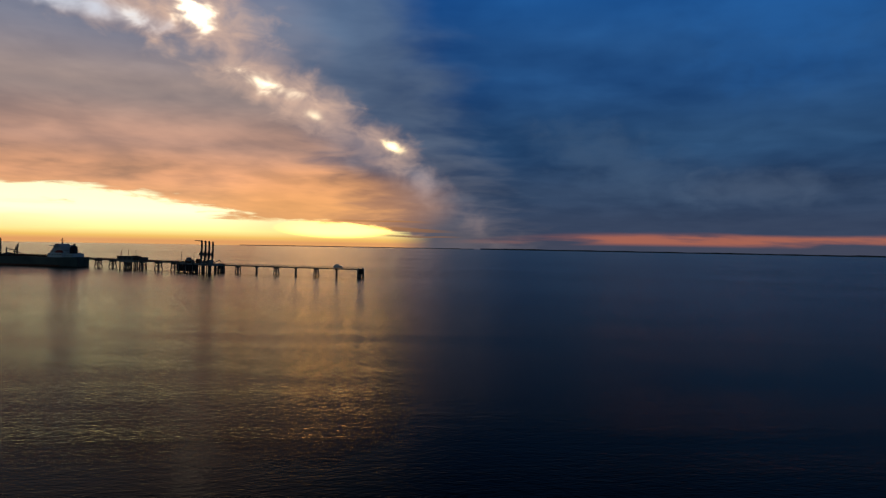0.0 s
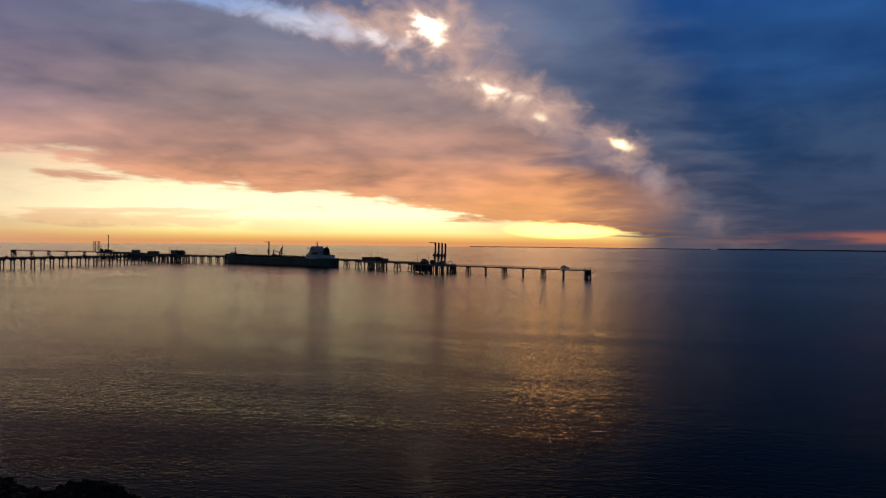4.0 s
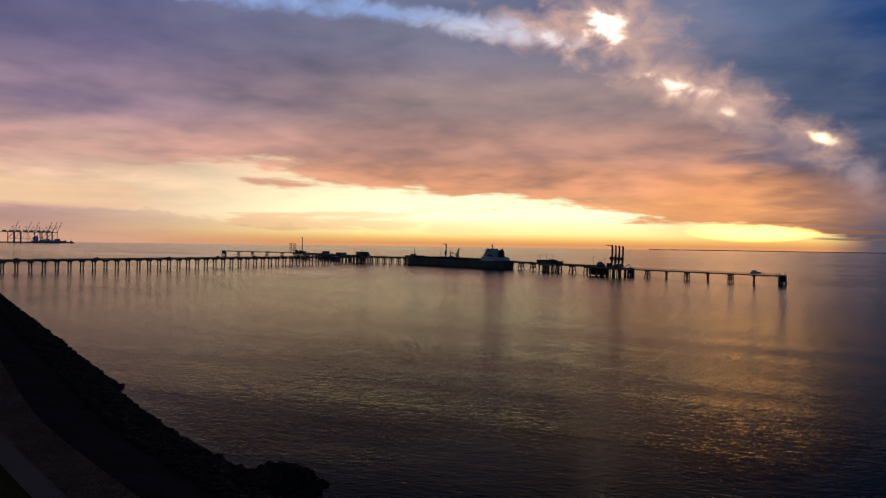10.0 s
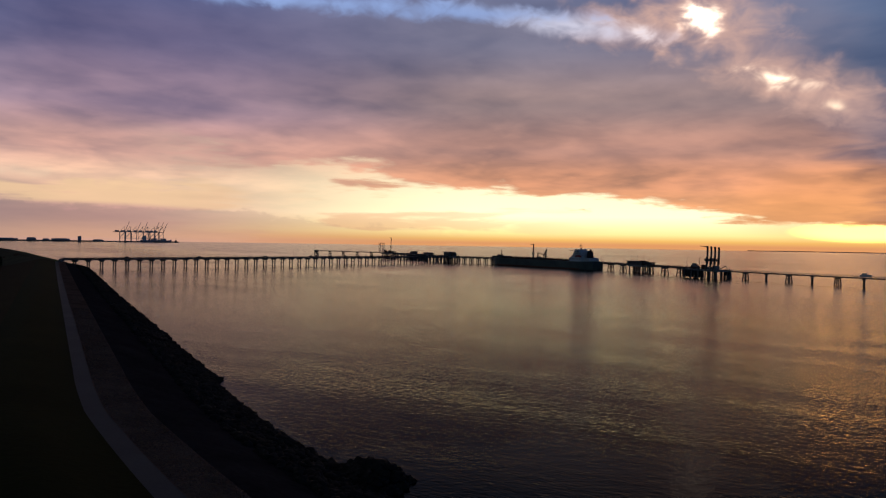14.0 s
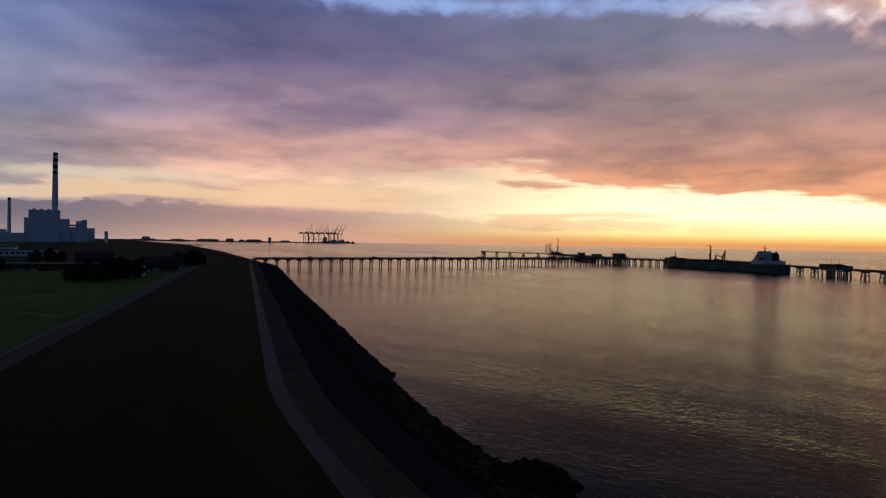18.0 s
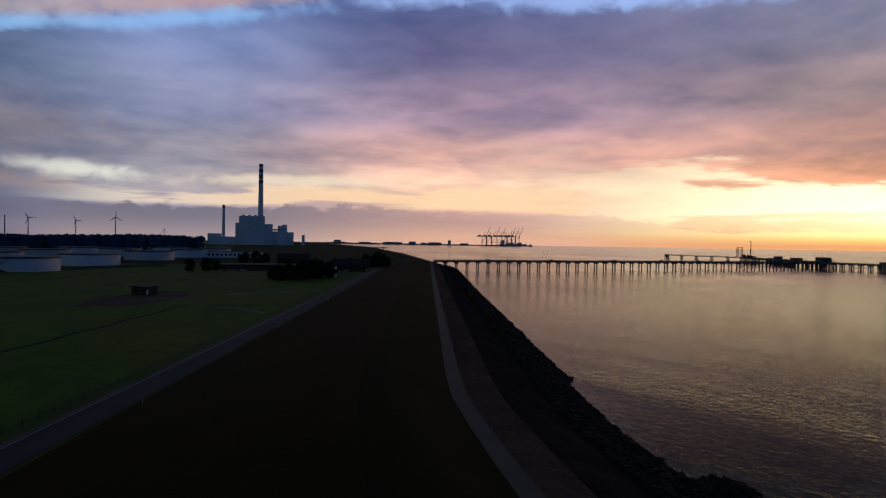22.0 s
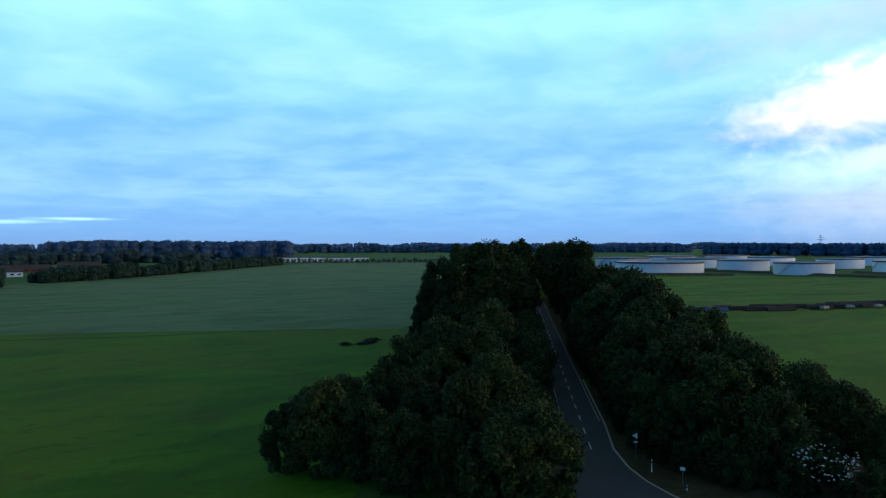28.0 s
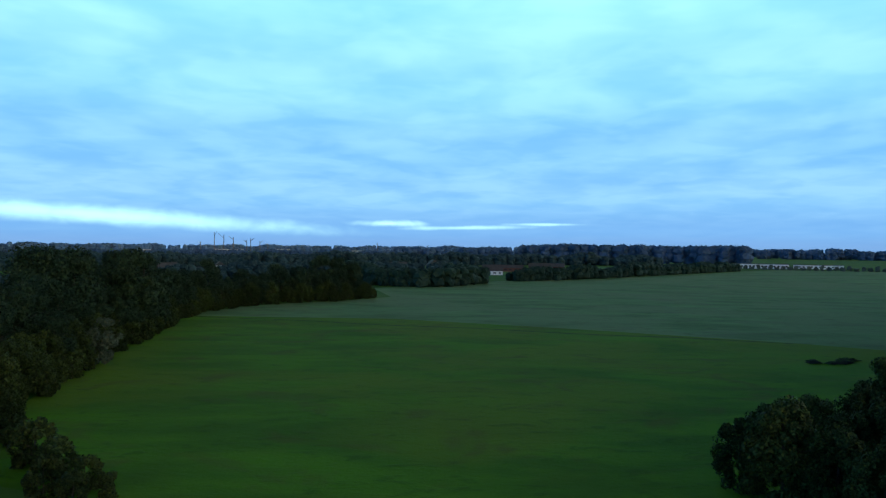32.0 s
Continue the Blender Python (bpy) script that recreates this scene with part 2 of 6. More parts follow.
# white streaks low over the fields
gaps(((206.0, 2.2, 13.0, 0.55, 3.0, 1.0, srgb(210, 242, 255, PALE * 1.1), 0.9), (184.0, 1.9, 2.2, 0.22, 0, 1.8, srgb(216, 244, 255, PALE * 1.1), 0.85), (178.0, 1.6, 4.0, 0.14, -1, 1.8, srgb(206, 238, 255, PALE), 0.8), (171.5, 1.9, 2.4, 0.10, 0, 1.6, srgb(206, 238, 255, PALE), 0.8),
      (117.0, 5.2, 9.0, 1.2, 4, 1.4, srgb(206, 232, 250, PALE), 0.4), (117.0, 14.0, 10.0, 5.0, 30, 1.2, srgb(206, 230, 248, PALE), 0.3)))
# the sun's glow behind thin cloud
glow_r = (az - 8.6) * (az - 8.6) * 0.06 + (el - 1.15) * (el - 1.15) * 2.2
sky = blend(wt, glow_r.step(1.6, 0.0) * band * 0.7, sky, srgb(255, 178, 84, 9.0))
halo = ((az - 9.0) * (az - 9.0) * 0.010 + (el - 3.0) * (el - 3.0) * 0.10).step(1.2, 0.0)
sky = blend(wt, halo * 0.4, sky, srgb(244, 162, 92))
# clear air above the deck
nishita = wt.nodes.new("ShaderNodeTexSky")
nishita.sky_type, nishita.sun_disc = "NISHITA", False
nishita.sun_elevation, nishita.sun_rotation = radians(SUN_EL), radians(-SUN_AZ)
sky = blend(wt, el.step(32, 60) * 0.6, sky, blend(wt, 1.0, Wire(wt, nishita.outputs[0]), (0.03, 0.03, 0.03, 1), "MULTIPLY"))
back = wt.nodes.new("ShaderNodeBackground")
wt.links.new(sky.sock, back.inputs[0])
back.inputs[1].default_value = 1.0
wout = wt.nodes.new("ShaderNodeOutputWorld")
wt.links.new(back.outputs[0], wout.inputs[0])

sun = new("sun", bpy.data.lights.new("sun", "SUN"))
sun.data.energy, sun.data.angle, sun.data.color = 0.006, radians(10), (1.0, 0.72, 0.42)
toward = Vector((-math.sin(radians(SUN_AZ)) * math.cos(radians(SUN_EL)), math.cos(radians(SUN_AZ)) * math.cos(radians(SUN_EL)), math.sin(radians(SUN_EL))))
sun.matrix_world = look(toward * 4000, (0, 0, 0))


# ---------------------------------------------------------------- materials
def stuff(name, base, rough=0.8, metal=0.0, vary=0.25, grain=4.0, coarse=0.25, bump=0.0, bump_scale=None, tint=None, each=0.0, coords="Object", spec=0.2, sheen=None):
    """A procedural surface: base colour varied at two scales, with grain and relief."""
    m = bpy.data.materials.new(name)
    m.use_nodes = True
    t = m.node_tree
    b = t.nodes["Principled BSDF"]
    tc = t.nodes.new("ShaderNodeTexCoord")
    vec = Wire(t, tc.outputs[coords])
    small, large = fbm(t, vec, grain, 5.0, 0.6), fbm(t, vec, coarse, 4.0, 0.55, 0.3, (7, 3, 1))
    shade = (small.step(0.25, 0.75, False) * 0.5 + large.step(0.3, 0.7, False) * 0.5)
    lo = tuple(c * (1 - vary) for c in base[:3]) + (1,)
    hi = tuple(min(1, c * (1 + vary)) for c in (tint or base)[:3]) + (1,)
    col = blend(t, shade, lo, hi)
    if each:
        info = t.nodes.new("ShaderNodeObjectInfo")
        k = Wire(t, info.outputs["Random"]) * (2 * each) + (1 - each)
        comb = t.nodes.new("ShaderNodeCombineColor")
        for i in range(3):
            t.links.new(k.sock, comb.inputs[i])
        col = blend(t, 1.0, col, Wire(t, comb.outputs[0]), "MULTIPLY")
    t.links.new(col.sock, b.inputs["Base Color"])
    t.links.new((small * 0.2 + (rough - 0.1)).op("ADD", 0.0, clamp=True).sock, b.inputs["Roughness"])
    b.inputs["Metallic"].default_value = metal
    b.inputs["Specular IOR Level"].default_value = spec
    if sheen:
        b.inputs["Sheen Weight"].default_value, b.inputs["Sheen Roughness"].default_value = sheen[3], 0.45
        b.inputs["Sheen Tint"].default_value = (*sheen[:3], 1)
    if bump:
        bn = t.nodes.new("ShaderNodeBump")
        bn.inputs["Strength"].default_value, bn.inputs["Distance"].default_value = 1.0, bump
        h = fbm(t, vec, bump_scale or grain, 4.0, 0.6)
        t.links.new(h.sock, bn.inputs["Height"])
        t.links.new(bn.outputs[0], b.inputs["Normal"])
    return m


CONCRETE = stuff("weathered_concrete", (0.30, 0.29, 0.27), 0.85, vary=0.3, grain=1.5, coarse=0.15, bump=0.02)
STEEL = stuff("dark_painted_steel", (0.15, 0.135, 0.125), 0.6, 0.3, vary=0.35, grain=1.2, coarse=0.2)
RUST = stuff("rusty_steel", (0.16, 0.075, 0.045), 0.8, 0.2, vary=0.4, grain=1.5, coarse=0.3)
WHITE = stuff("white_paint", (0.74, 0.75, 0.74), 0.55, vary=0.10, grain=0.8, coarse=0.1)
TANK_WHITE = stuff("tank_paint", (0.66, 0.67, 0.70), 0.6, vary=0.16, grain=0.5, coarse=0.06, each=0.28)
# terminal cranes and ship: paled to blue-grey to imitate haze
HAZE_STEEL = stuff("haze_pale_steel", (0.42, 0.46, 0.50), 0.6, vary=0.15, grain=0.2, coarse=0.03)
# skyline buildings: haze is painted as a pale bluish wall colour
HAZE_TOWN = stuff("haze_pale_town_walls", (0.42, 0.45, 0.48), 0.8, vary=0.2, grain=0.2, coarse=0.03)
GREY = stuff("grey_cladding", (0.72, 0.75, 0.78), 0.6, vary=0.15, grain=0.2, coarse=0.03)
HULL = stuff("black_hull_paint", (0.035, 0.033, 0.036), 0.55, vary=0.35, grain=0.6, coarse=0.1)
# dark green hull paint, its tone raised to include the haze before it
SHIP_GREEN = stuff("haze_lifted_green_hull_paint", (0.12, 0.135, 0.115), 0.55, vary=0.4, grain=0.6, coarse=0.08)
CHIMNEY_RED = stuff("sooty_red_paint", (0.20, 0.09, 0.08), 0.75, vary=0.3, grain=0.3, coarse=0.05)
RED = stuff("faded_red_paint", (0.36, 0.06, 0.04), 0.65, vary=0.25, grain=0.8, coarse=0.1)
BLUE = stuff("blue_paint", (0.05, 0.09, 0.22), 0.6, vary=0.25, grain=0.8, coarse=0.1)
BLACK = stuff("black_rubber", (0.02, 0.02, 0.022), 0.7, vary=0.3, grain=2.0)
BRICK = stuff("red_brick", (0.11, 0.055, 0.042), 0.85, vary=0.3, grain=3.0, coarse=0.3, bump=0.02)
ROOF = stuff("dark_roofing", (0.06, 0.055, 0.055), 0.8, vary=0.3, grain=1.5)
BARK = stuff("tree_bark", (0.05, 0.042, 0.034), 0.95, vary=0.4, grain=6.0, coarse=0.8, bump=0.03)
ASPHALT = stuff("worn_asphalt", (0.052, 0.053, 0.064), 0.85, vary=0.3, grain=5.0, coarse=0.12, bump=0.004)
ROADPAINT = stuff("worn_road_paint", (0.62, 0.62, 0.6), 0.7, vary=0.3, grain=2.5)
KERB = stuff("kerb_stone", (0.33, 0.32, 0.30), 0.85, vary=0.25, grain=2.0)
PATHCON = stuff("path_concrete", (0.125, 0.112, 0.114), 0.85, vary=0.25, grain=2.5, coarse=0.1, bump=0.005)
COBBLE = stuff("gravel_paving", (0.18, 0.115, 0.092), 0.95, vary=0.7, grain=2.2, coarse=0.12, bump=0.06, bump_scale=2.5, spec=0.0)
REVET = stuff("basalt_revetment", (0.050, 0.042, 0.046), 0.95, vary=0.5, grain=1.2, coarse=0.15, bump=0.08, spec=0.0)
ROCK = stuff("weedy_basalt", (0.036, 0.030, 0.028), 0.9, vary=0.6, grain=1.5, coarse=0.2, bump=0.08, spec=0.1)


def leaf_material(name, a, b):
    m = bpy.data.materials.new(name)
    m.use_nodes = True
    t = m.node_tree
    p = t.nodes["Principled BSDF"]
    geo, info = t.nodes.new("ShaderNodeNewGeometry"), t.nodes.new("ShaderNodeObjectInfo")
    r = Wire(t, geo.outputs["Random Per Island"]) * 0.7 + Wire(t, info.outputs["Random"]) * 0.3
    t.links.new(blend(t, r.op("POWER", 2.2), (*a, 1), (*b, 1)).sock, p.inputs["Base Color"])
    p.inputs["Roughness"].default_value = 0.6
    p.inputs["Specular IOR Level"].default_value = 0.10
    return m


LEAF = leaf_material("broad_leaves", (0.009, 0.017, 0.004), (0.078, 0.105, 0.026))
LEAF_PALE = leaf_material("pale_leaves", (0.075, 0.095, 0.075), (0.20, 0.23, 0.18))
LEAF_DARK = leaf_material("dark_leaves", (0.008, 0.016, 0.004), (0.062, 0.088, 0.022))
# far woods: aerial haze is painted in as a blue leaf colour
LEAF_FAR_HAZE = leaf_material("haze_blue_far_leaves", (0.046, 0.082, 0.150), (0.058, 0.098, 0.172))
# dark village foliage; its blue share is distance haze put into the colour
LEAF_VILLAGE_HAZE = leaf_material("haze_tinted_village_leaves", (0.014, 0.030, 0.036), (0.034, 0.060, 0.066))
LEAF_BELT = leaf_material("belt_leaves", (0.008, 0.018, 0.009), (0.040, 0.066, 0.032))
LEAF_WILLOW = leaf_material("willow_leaves", (0.035, 0.050, 0.034), (0.085, 0.105, 0.072))
LEAF_HEDGE = leaf_material("hedge_leaves", (0.010, 0.024, 0.016), (0.026, 0.050, 0.034))
# horizon woods: stronger haze, mixed into the leaf colour as lighter blue
LEAF_DISTANT_HAZE = leaf_material("haze_blue_distant_leaves", (0.090, 0.150, 0.255), (0.105, 0.172, 0.275))
BLOSSOM = leaf_material("white_blossom", (0.8, 0.8, 0.74), (0.9, 0.9, 0.86))


def ground_material():
    """Meadow: rough pasture, mown field, dry dike grass, by soft-edged noise."""
    m = bpy.data.materials.new("meadow_grass")
    m.use_nodes = True
    t = m.node_tree
    p = t.nodes["Principled BSDF"]
    tc = t.nodes.new("ShaderNodeTexCoord")
    vec = Wire(t, tc.outputs["Object"])
    big_n, mid, sm = fbm(t, vec, 0.012, 5, 0.55, 0.5), fbm(t, vec, 0.06, 5, 0.6, 0.4, (9, 2, 0), (1, 2.5, 1), 30), fbm(t, vec, 1.2, 4, 0.65)
    base = blend(t, big_n.step(0.35, 0.65), (0.050, 0.125, 0.006, 1), (0.085, 0.160, 0.012, 1))
    base = blend(t, mid.step(0.42, 0.7) * 0.55, base, (0.12, 0.14, 0.04, 1))
    base = blend(t, sm.step(0.35, 0.75) * 0.45, base, (0.04, 0.09, 0.012, 1))
    p.inputs["Roughness"].default_value = 0.95
    p.inputs["Specular IOR Level"].default_value = 0.15
    t.links.new(base.sock, p.inputs["Base Color"])
    bn = t.nodes.new("ShaderNodeBump")
    bn.inputs["Strength"].default_value, bn.inputs["Distance"].default_value = 1.0, 0.12
    t.links.new(sm.sock, bn.inputs["Height"])
    t.links.new(bn.outputs[0], p.inputs["Normal"])
    return m


def water_material():
    """Murky estuary water: a dark body under a rippled, slightly dulled surface."""
    m = bpy.data.materials.new("estuary_water")
    m.use_nodes = True
    t = m.node_tree
    t.nodes.remove(t.nodes["Principled BSDF"])
    tc = t.nodes.new("ShaderNodeTexCoord")
    vec = Wire(t, tc.outputs["Object"])
    ripple = fbm(t, vec, 0.62, 4, 0.55, 0.5, (0, 0, 0), (0.60, 1.25, 1.0), -28)
    chop = fbm(t, vec, 1.6, 3, 0.5, 0.3, (4, 1, 0), (0.7, 1.3, 1.0), -34)
    swell = fbm(t, vec, 0.02, 3, 0.5, 0.6, (2, 8, 0), (0.4, 1.4, 1.0), -20)
    slick = fbm(t, vec, 0.006, 4, 0.55, 1.2, (5, 1, 0), (0.5, 1.6, 1.0), -35)
    wave = fbm(t, vec, 0.13, 4, 0.6, 0.6, (6, 3, 0), (0.32, 1.0, 1.0), -20)
    h = (ripple * 0.7 + chop * 0.65 + wave * 0.18) * (swell.step(0.3, 0.7) * 0.4 + 0.6) * (slick.step(0.34, 0.60) * 0.6 + 0.4)
    bn = t.nodes.new("ShaderNodeBump")
    bn.inputs["Strength"].default_value, bn.inputs["Distance"].default_value = 1.0, 0.20
    t.links.new(h.sock, bn.inputs["Height"])
    fr = t.nodes.new("ShaderNodeFresnel")
    fr.inputs["IOR"].default_value = 1.24
    gl, df, mx = t.nodes.new("ShaderNodeBsdfGlossy"), t.nodes.new("ShaderNodeBsdfDiffuse"), t.nodes.new("ShaderNodeMixShader")
    gl.distribution = "BECKMANN"
    gl.inputs["Color"].default_value = (0.69, 0.68, 0.65, 1)
    df.inputs["Color"].default_value = (0.0015, 0.003, 0.005, 1)
    for n in (fr, gl):
        t.links.new(bn.outputs[0], n.inputs["Normal"])
    # sheltered and smoother under the dike, rougher offshore
    sea = t.nodes.new("ShaderNodeSeparateXYZ")
    t.links.new(tc.outputs["Object"], sea.inputs[0])
    off = Wire(t, sea.outputs[0]) * 0.384 + Wire(t, sea.outputs[1]) * 0.923
    t.links.new((off.step(40, 320) * 0.13 + 0.10).sock, gl.inputs["Roughness"])
    t.links.new((Wire(t, fr.outputs[0]).op("POWER", 1.6) * 1.3).op("MINIMUM", 1.0).sock, mx.inputs[0])
    t.links.new(df.outputs[0], mx.inputs[1])
    t.links.new(gl.outputs[0], mx.inputs[2])
    t.links.new(mx.outputs[0], t.nodes["Material Output"].inputs[0])
    return m


GRASS, WATER = ground_material(), water_material()
DIKE_GRASS = stuff("dry_dike_grass", (0.020, 0.0135, 0.0032), 0.95, vary=0.5, grain=0.9, coarse=0.05, bump=0.10, bump_scale=1.5, tint=(0.019, 0.017, 0.004), spec=0.02, sheen=(0.24, 0.15, 0.06, 0.16))


def meadow_material(name, green, olive, brown, turn=0.0, tuft=0.5):
    """Mown or grazed grass: broad swaths, olive patches, worn brown spots and dark tufts."""
    m = bpy.data.materials.new(name)
    m.use_nodes = True
    t = m.node_tree
    p = t.nodes["Principled BSDF"]
    vec = Wire(t, t.nodes.new("ShaderNodeTexCoord").outputs["Object"])
    patch = fbm(t, vec, 0.018, 4, 0.55, 0.6, (4, 1, 0), (0.9, 1.1, 1), turn)
    swath = fbm(t, vec, 0.05, 5, 0.62, 0.4, (1, 6, 0), (0.55, 1.4, 1), turn)
    worn = fbm(t, vec, 0.06, 5, 0.62, 0.8, (8, 3, 0), (0.9, 1.1, 1), turn - 14)
    tufts = fbm(t, vec, 0.32, 6, 0.74, 0.6, (2, 2, 0), (0.6, 1.2, 1), turn - 14)
    grain = fbm(t, vec, 2.2, 4, 0.7)
    lighter = tuple(min(1.0, c * 1.22) for c in green)
    darker = tuple(c * 0.72 for c in green)
    col = blend(t, swath.step(0.36, 0.66), (*darker, 1), (*lighter, 1))
    col = blend(t, patch.step(0.42, 0.60) * 0.8, col, (*olive, 1))
    col = blend(t, worn.step(0.52, 0.68) * 0.5, col, (*brown, 1))
    col = blend(t, tufts.step(0.54, 0.64) * tuft, col, (*(c * 0.25 for c in green), 1))
    col = blend(t, grain.step(0.35, 0.75) * 0.4, col, (*darker, 1))
    t.links.new(col.sock, p.inputs["Base Color"])
    p.inputs["Roughness"].default_value = 0.95
    p.inputs["Specular IOR Level"].default_value = 0.15
    bn = t.nodes.new("ShaderNodeBump")
    bn.inputs["Strength"].default_value, bn.inputs["Distance"].default_value = 1.0, 0.25
    t.links.new((grain * 0.4 + tufts * 0.9).sock, bn.inputs["Height"])
    t.links.new(bn.outputs[0], p.inputs["Normal"])
    return m


FIELD = meadow_material("mown_field", (0.092, 0.190, 0.002), (0.140, 0.185, 0.006), (0.095, 0.078, 0.014), 8, 0.38)
TANK_FIELD = meadow_material("tank_meadow", (0.100, 0.205, 0.006), (0.140, 0.200, 0.012), (0.085, 0.100, 0.022), 67, 0.3)
PASTURE = meadow_material("rough_pasture", (0.150, 0.225, 0.078), (0.185, 0.230, 0.100), (0.140, 0.155, 0.080), 20, 0.45)


# ---------------------------------------------------------------- builders
def mesh_object(name, bm, mat, parent=None, label=""):
    me = bpy.data.meshes.new(name)
    bm.to_mesh(me)
    bm.free()
    me.materials.append(mat)
    ob = new(name, me)
    if parent:
        ob.parent = parent
    if label:
        tagged(ob, label)
    return ob


def part(name, bm, mat, parent, label=""):
    return mesh_object(name, bm, mat, parent, label)


def raw_mesh(name, verts, faces, mat, parent=None, smooth=False):
    me = bpy.data.meshes.new(name)
    me.from_pydata([tuple(v) for v in verts], [], [tuple(f) for f in faces])
    me.materials.append(mat)
    if smooth:
        me.polygons.foreach_set("use_smooth", [True] * len(me.polygons))
    me.update()
    ob = new(name, me)
    if parent:
        ob.parent = parent
    return ob


def thing(name, m, label, category, group="", kind=""):
    ob = new(name)
    ob.empty_display_size = 0.5
    ob.matrix_world = m
    return tagged(ob, label, category, group, kind)


def box(bm, c, size, rz=0.0, taper=1.0, rx=0.0):
    r = bmesh.ops.create_cube(bm, size=1.0)["verts"]
    mat = Matrix.Translation(c) @ Matrix.Rotation(radians(rz), 4, "Z") @ Matrix.Rotation(radians(rx), 4, "X") @ Matrix.Diagonal((*size, 1))
    if taper != 1.0:
        for v in r:
            if v.co.z > 0:
                v.co.x *= taper
                v.co.y *= taper
    bmesh.ops.transform(bm, matrix=mat, verts=r)
    return r


def rod(bm, a, b, r0, r1=None, n=8):
    a, b = Vector(a), Vector(b)
    d = b - a
    q = d.to_track_quat("Z", "Y").to_matrix().to_4x4()
    v = bmesh.ops.create_cone(bm, cap_ends=True, segments=n, radius1=r0, radius2=r0 if r1 is None else r1, depth=d.length)["verts"]
    bmesh.ops.transform(bm, matrix=Matrix.Translation((a + b) / 2) @ q, verts=v)
    return v


def shape(*adds):
    """A bmesh out of (builder, args...) rows."""
    bm = bmesh.new()
    for f, *a in adds:
        f(bm, *a)
    return bm


DIKE_AZ = 67.4
SU, CU = math.sin(radians(DIKE_AZ)), math.cos(radians(DIKE_AZ))


def along(s, o):
    """Plan place from metres along the dike and metres towards the sea."""
    return (-s * SU + o * CU, s * CU + o * SU)


def polar(a, d):
    return (-math.sin(radians(a)) * d, math.cos(radians(a)) * d)


def at(a, d, z=0.0, rz=0.0):
    x, y = polar(a, d)
    return pose(x, y, z, 0, 0, rz)


def lerp(x, table):
    return float(np.interp(x, [p[0] for p in table], [p[1] for p in table]))


def near_shift(s):
    return 1.5 * min(1.0, max(0.0, (122 - s) / 32))


def path_o(s):
    """The landward edge of the crest path: straight far off, swinging seaward near the camera."""
    if s < 130:
        return 1.2 + ((130 - max(s, -700)) / 65) ** 1.6 * 5.6 - near_shift(s)
    return lerp(s, ((130, 1.2), (340, -2.0), (640, -6.0), (1100, -60), (1750, -160), (3000, -500), (3600, -600), (5000, -650)))


PROFILE = ((-6000, 1.0), (-60, 1.0), (-51, 1.0), (-50, 1.15), (-44, 1.3), (-41, 1.6), (-11, 7.5), (-7, 7.7), (-2, 6.2), (0, 6.0), (2.1, 5.95), (8, 5.2), (16, 2.3), (23.2, 0.0), (36, -3.0), (60, -4.0), (6000, -4.0))


def dike_point(s, v):
    near = lerp(v, ((-52, 0), (-40, 0.15), (-12, 1.0), (1, 1.0)))
    far = lerp(v, ((-3000, 0), (-52, 1.0)))
    k = lerp(s, ((640, 0), (900, 1)))
    x, y = along(s, v + path_o(s) * (near * (1 - k) + far * k))
    return x, y, lerp(v, PROFILE)


def strip_mesh(name, svals, vvals, mat, lift=0.0, parent=None):
    verts, faces = [], []
    for s in svals:
        for v in vvals:
            x, y, z = dike_point(s, v)
            verts.append((x, y, z + lift))
    n = len(vvals)
    for i in range(len(svals) - 1):
        for j in range(n - 1):
            a = i * n + j
            faces.append((a, a + n, a + n + 1, a + 1))
    return raw_mesh(name, verts, faces, mat, parent, smooth=True)


# ---------------------------------------------------------------- ground, water, roads
S_LINES = [-5000, -3500, -2400, -1600, -1100, -800, -600, -450, -350] + list(range(-280, 700, 8)) + [720, 780, 860, 960, 1080, 1250, 1450, 1700, 2000, 2400, 2900, 3400, 4000, 4600, 5000]
V_LINES = [-5000, -3500, -2500, -1800, -1300, -900, -650, -480, -360, -280, -220, -170, -130, -100, -80, -66, -60, -56, -52, -51, -50, -47, -44, -41, -35, -29, -23, -17, -13, -11, -9, -7, -4.5, -2, 0, 1, 2.1, 5, 8, 12, 16, 20, 24.5, 30, 36, 60, 200, 1000, 3000, 5000]
ground = tagged(strip_mesh("ground", S_LINES, V_LINES, GRASS), "flat green marsh meadow rising to a grassy sea dike", "ground", kind="structure")
bm = bmesh.new()
bmesh.ops.create_circle(bm, cap_ends=True, segments=128, radius=4985)
water = tagged(mesh_object("water", bm, WATER), "calm rippled estuary water reflecting the evening sky", "water", kind="structure")

CREST_GRASS = stuff("crest_grass", (0.014, 0.016, 0.0034), 0.95, vary=0.45, grain=0.9, coarse=0.06, bump=0.08, bump_scale=1.5, spec=0.02, sheen=(0.18, 0.16, 0.06, 0.14))
tagged(strip_mesh("dike_slope", S_LINES[7:S_LINES.index(1080)], [-44, -41, -35, -29, -23, -17, -13, -11, -9, -7, -4.5, -2, 0], DIKE_GRASS, 0.03), "broad dike slope of dry brownish grass", "dike", kind="structure")
tagged(strip_mesh("dike_crest", S_LINES[7:S_LINES.index(1080)], [-12, -11, -9, -7, -4.5, -2, 0], CREST_GRASS, 0.05), "green grass on the crest of the dike beside the path", "dike", kind="structure")
DULL_GRASS = stuff("dull_marsh_grass", (0.055, 0.050, 0.030), 0.95, vary=0.4, grain=0.3, coarse=0.03, bump=0.1, bump_scale=0.5, tint=(0.060, 0.066, 0.030), spec=0.02)
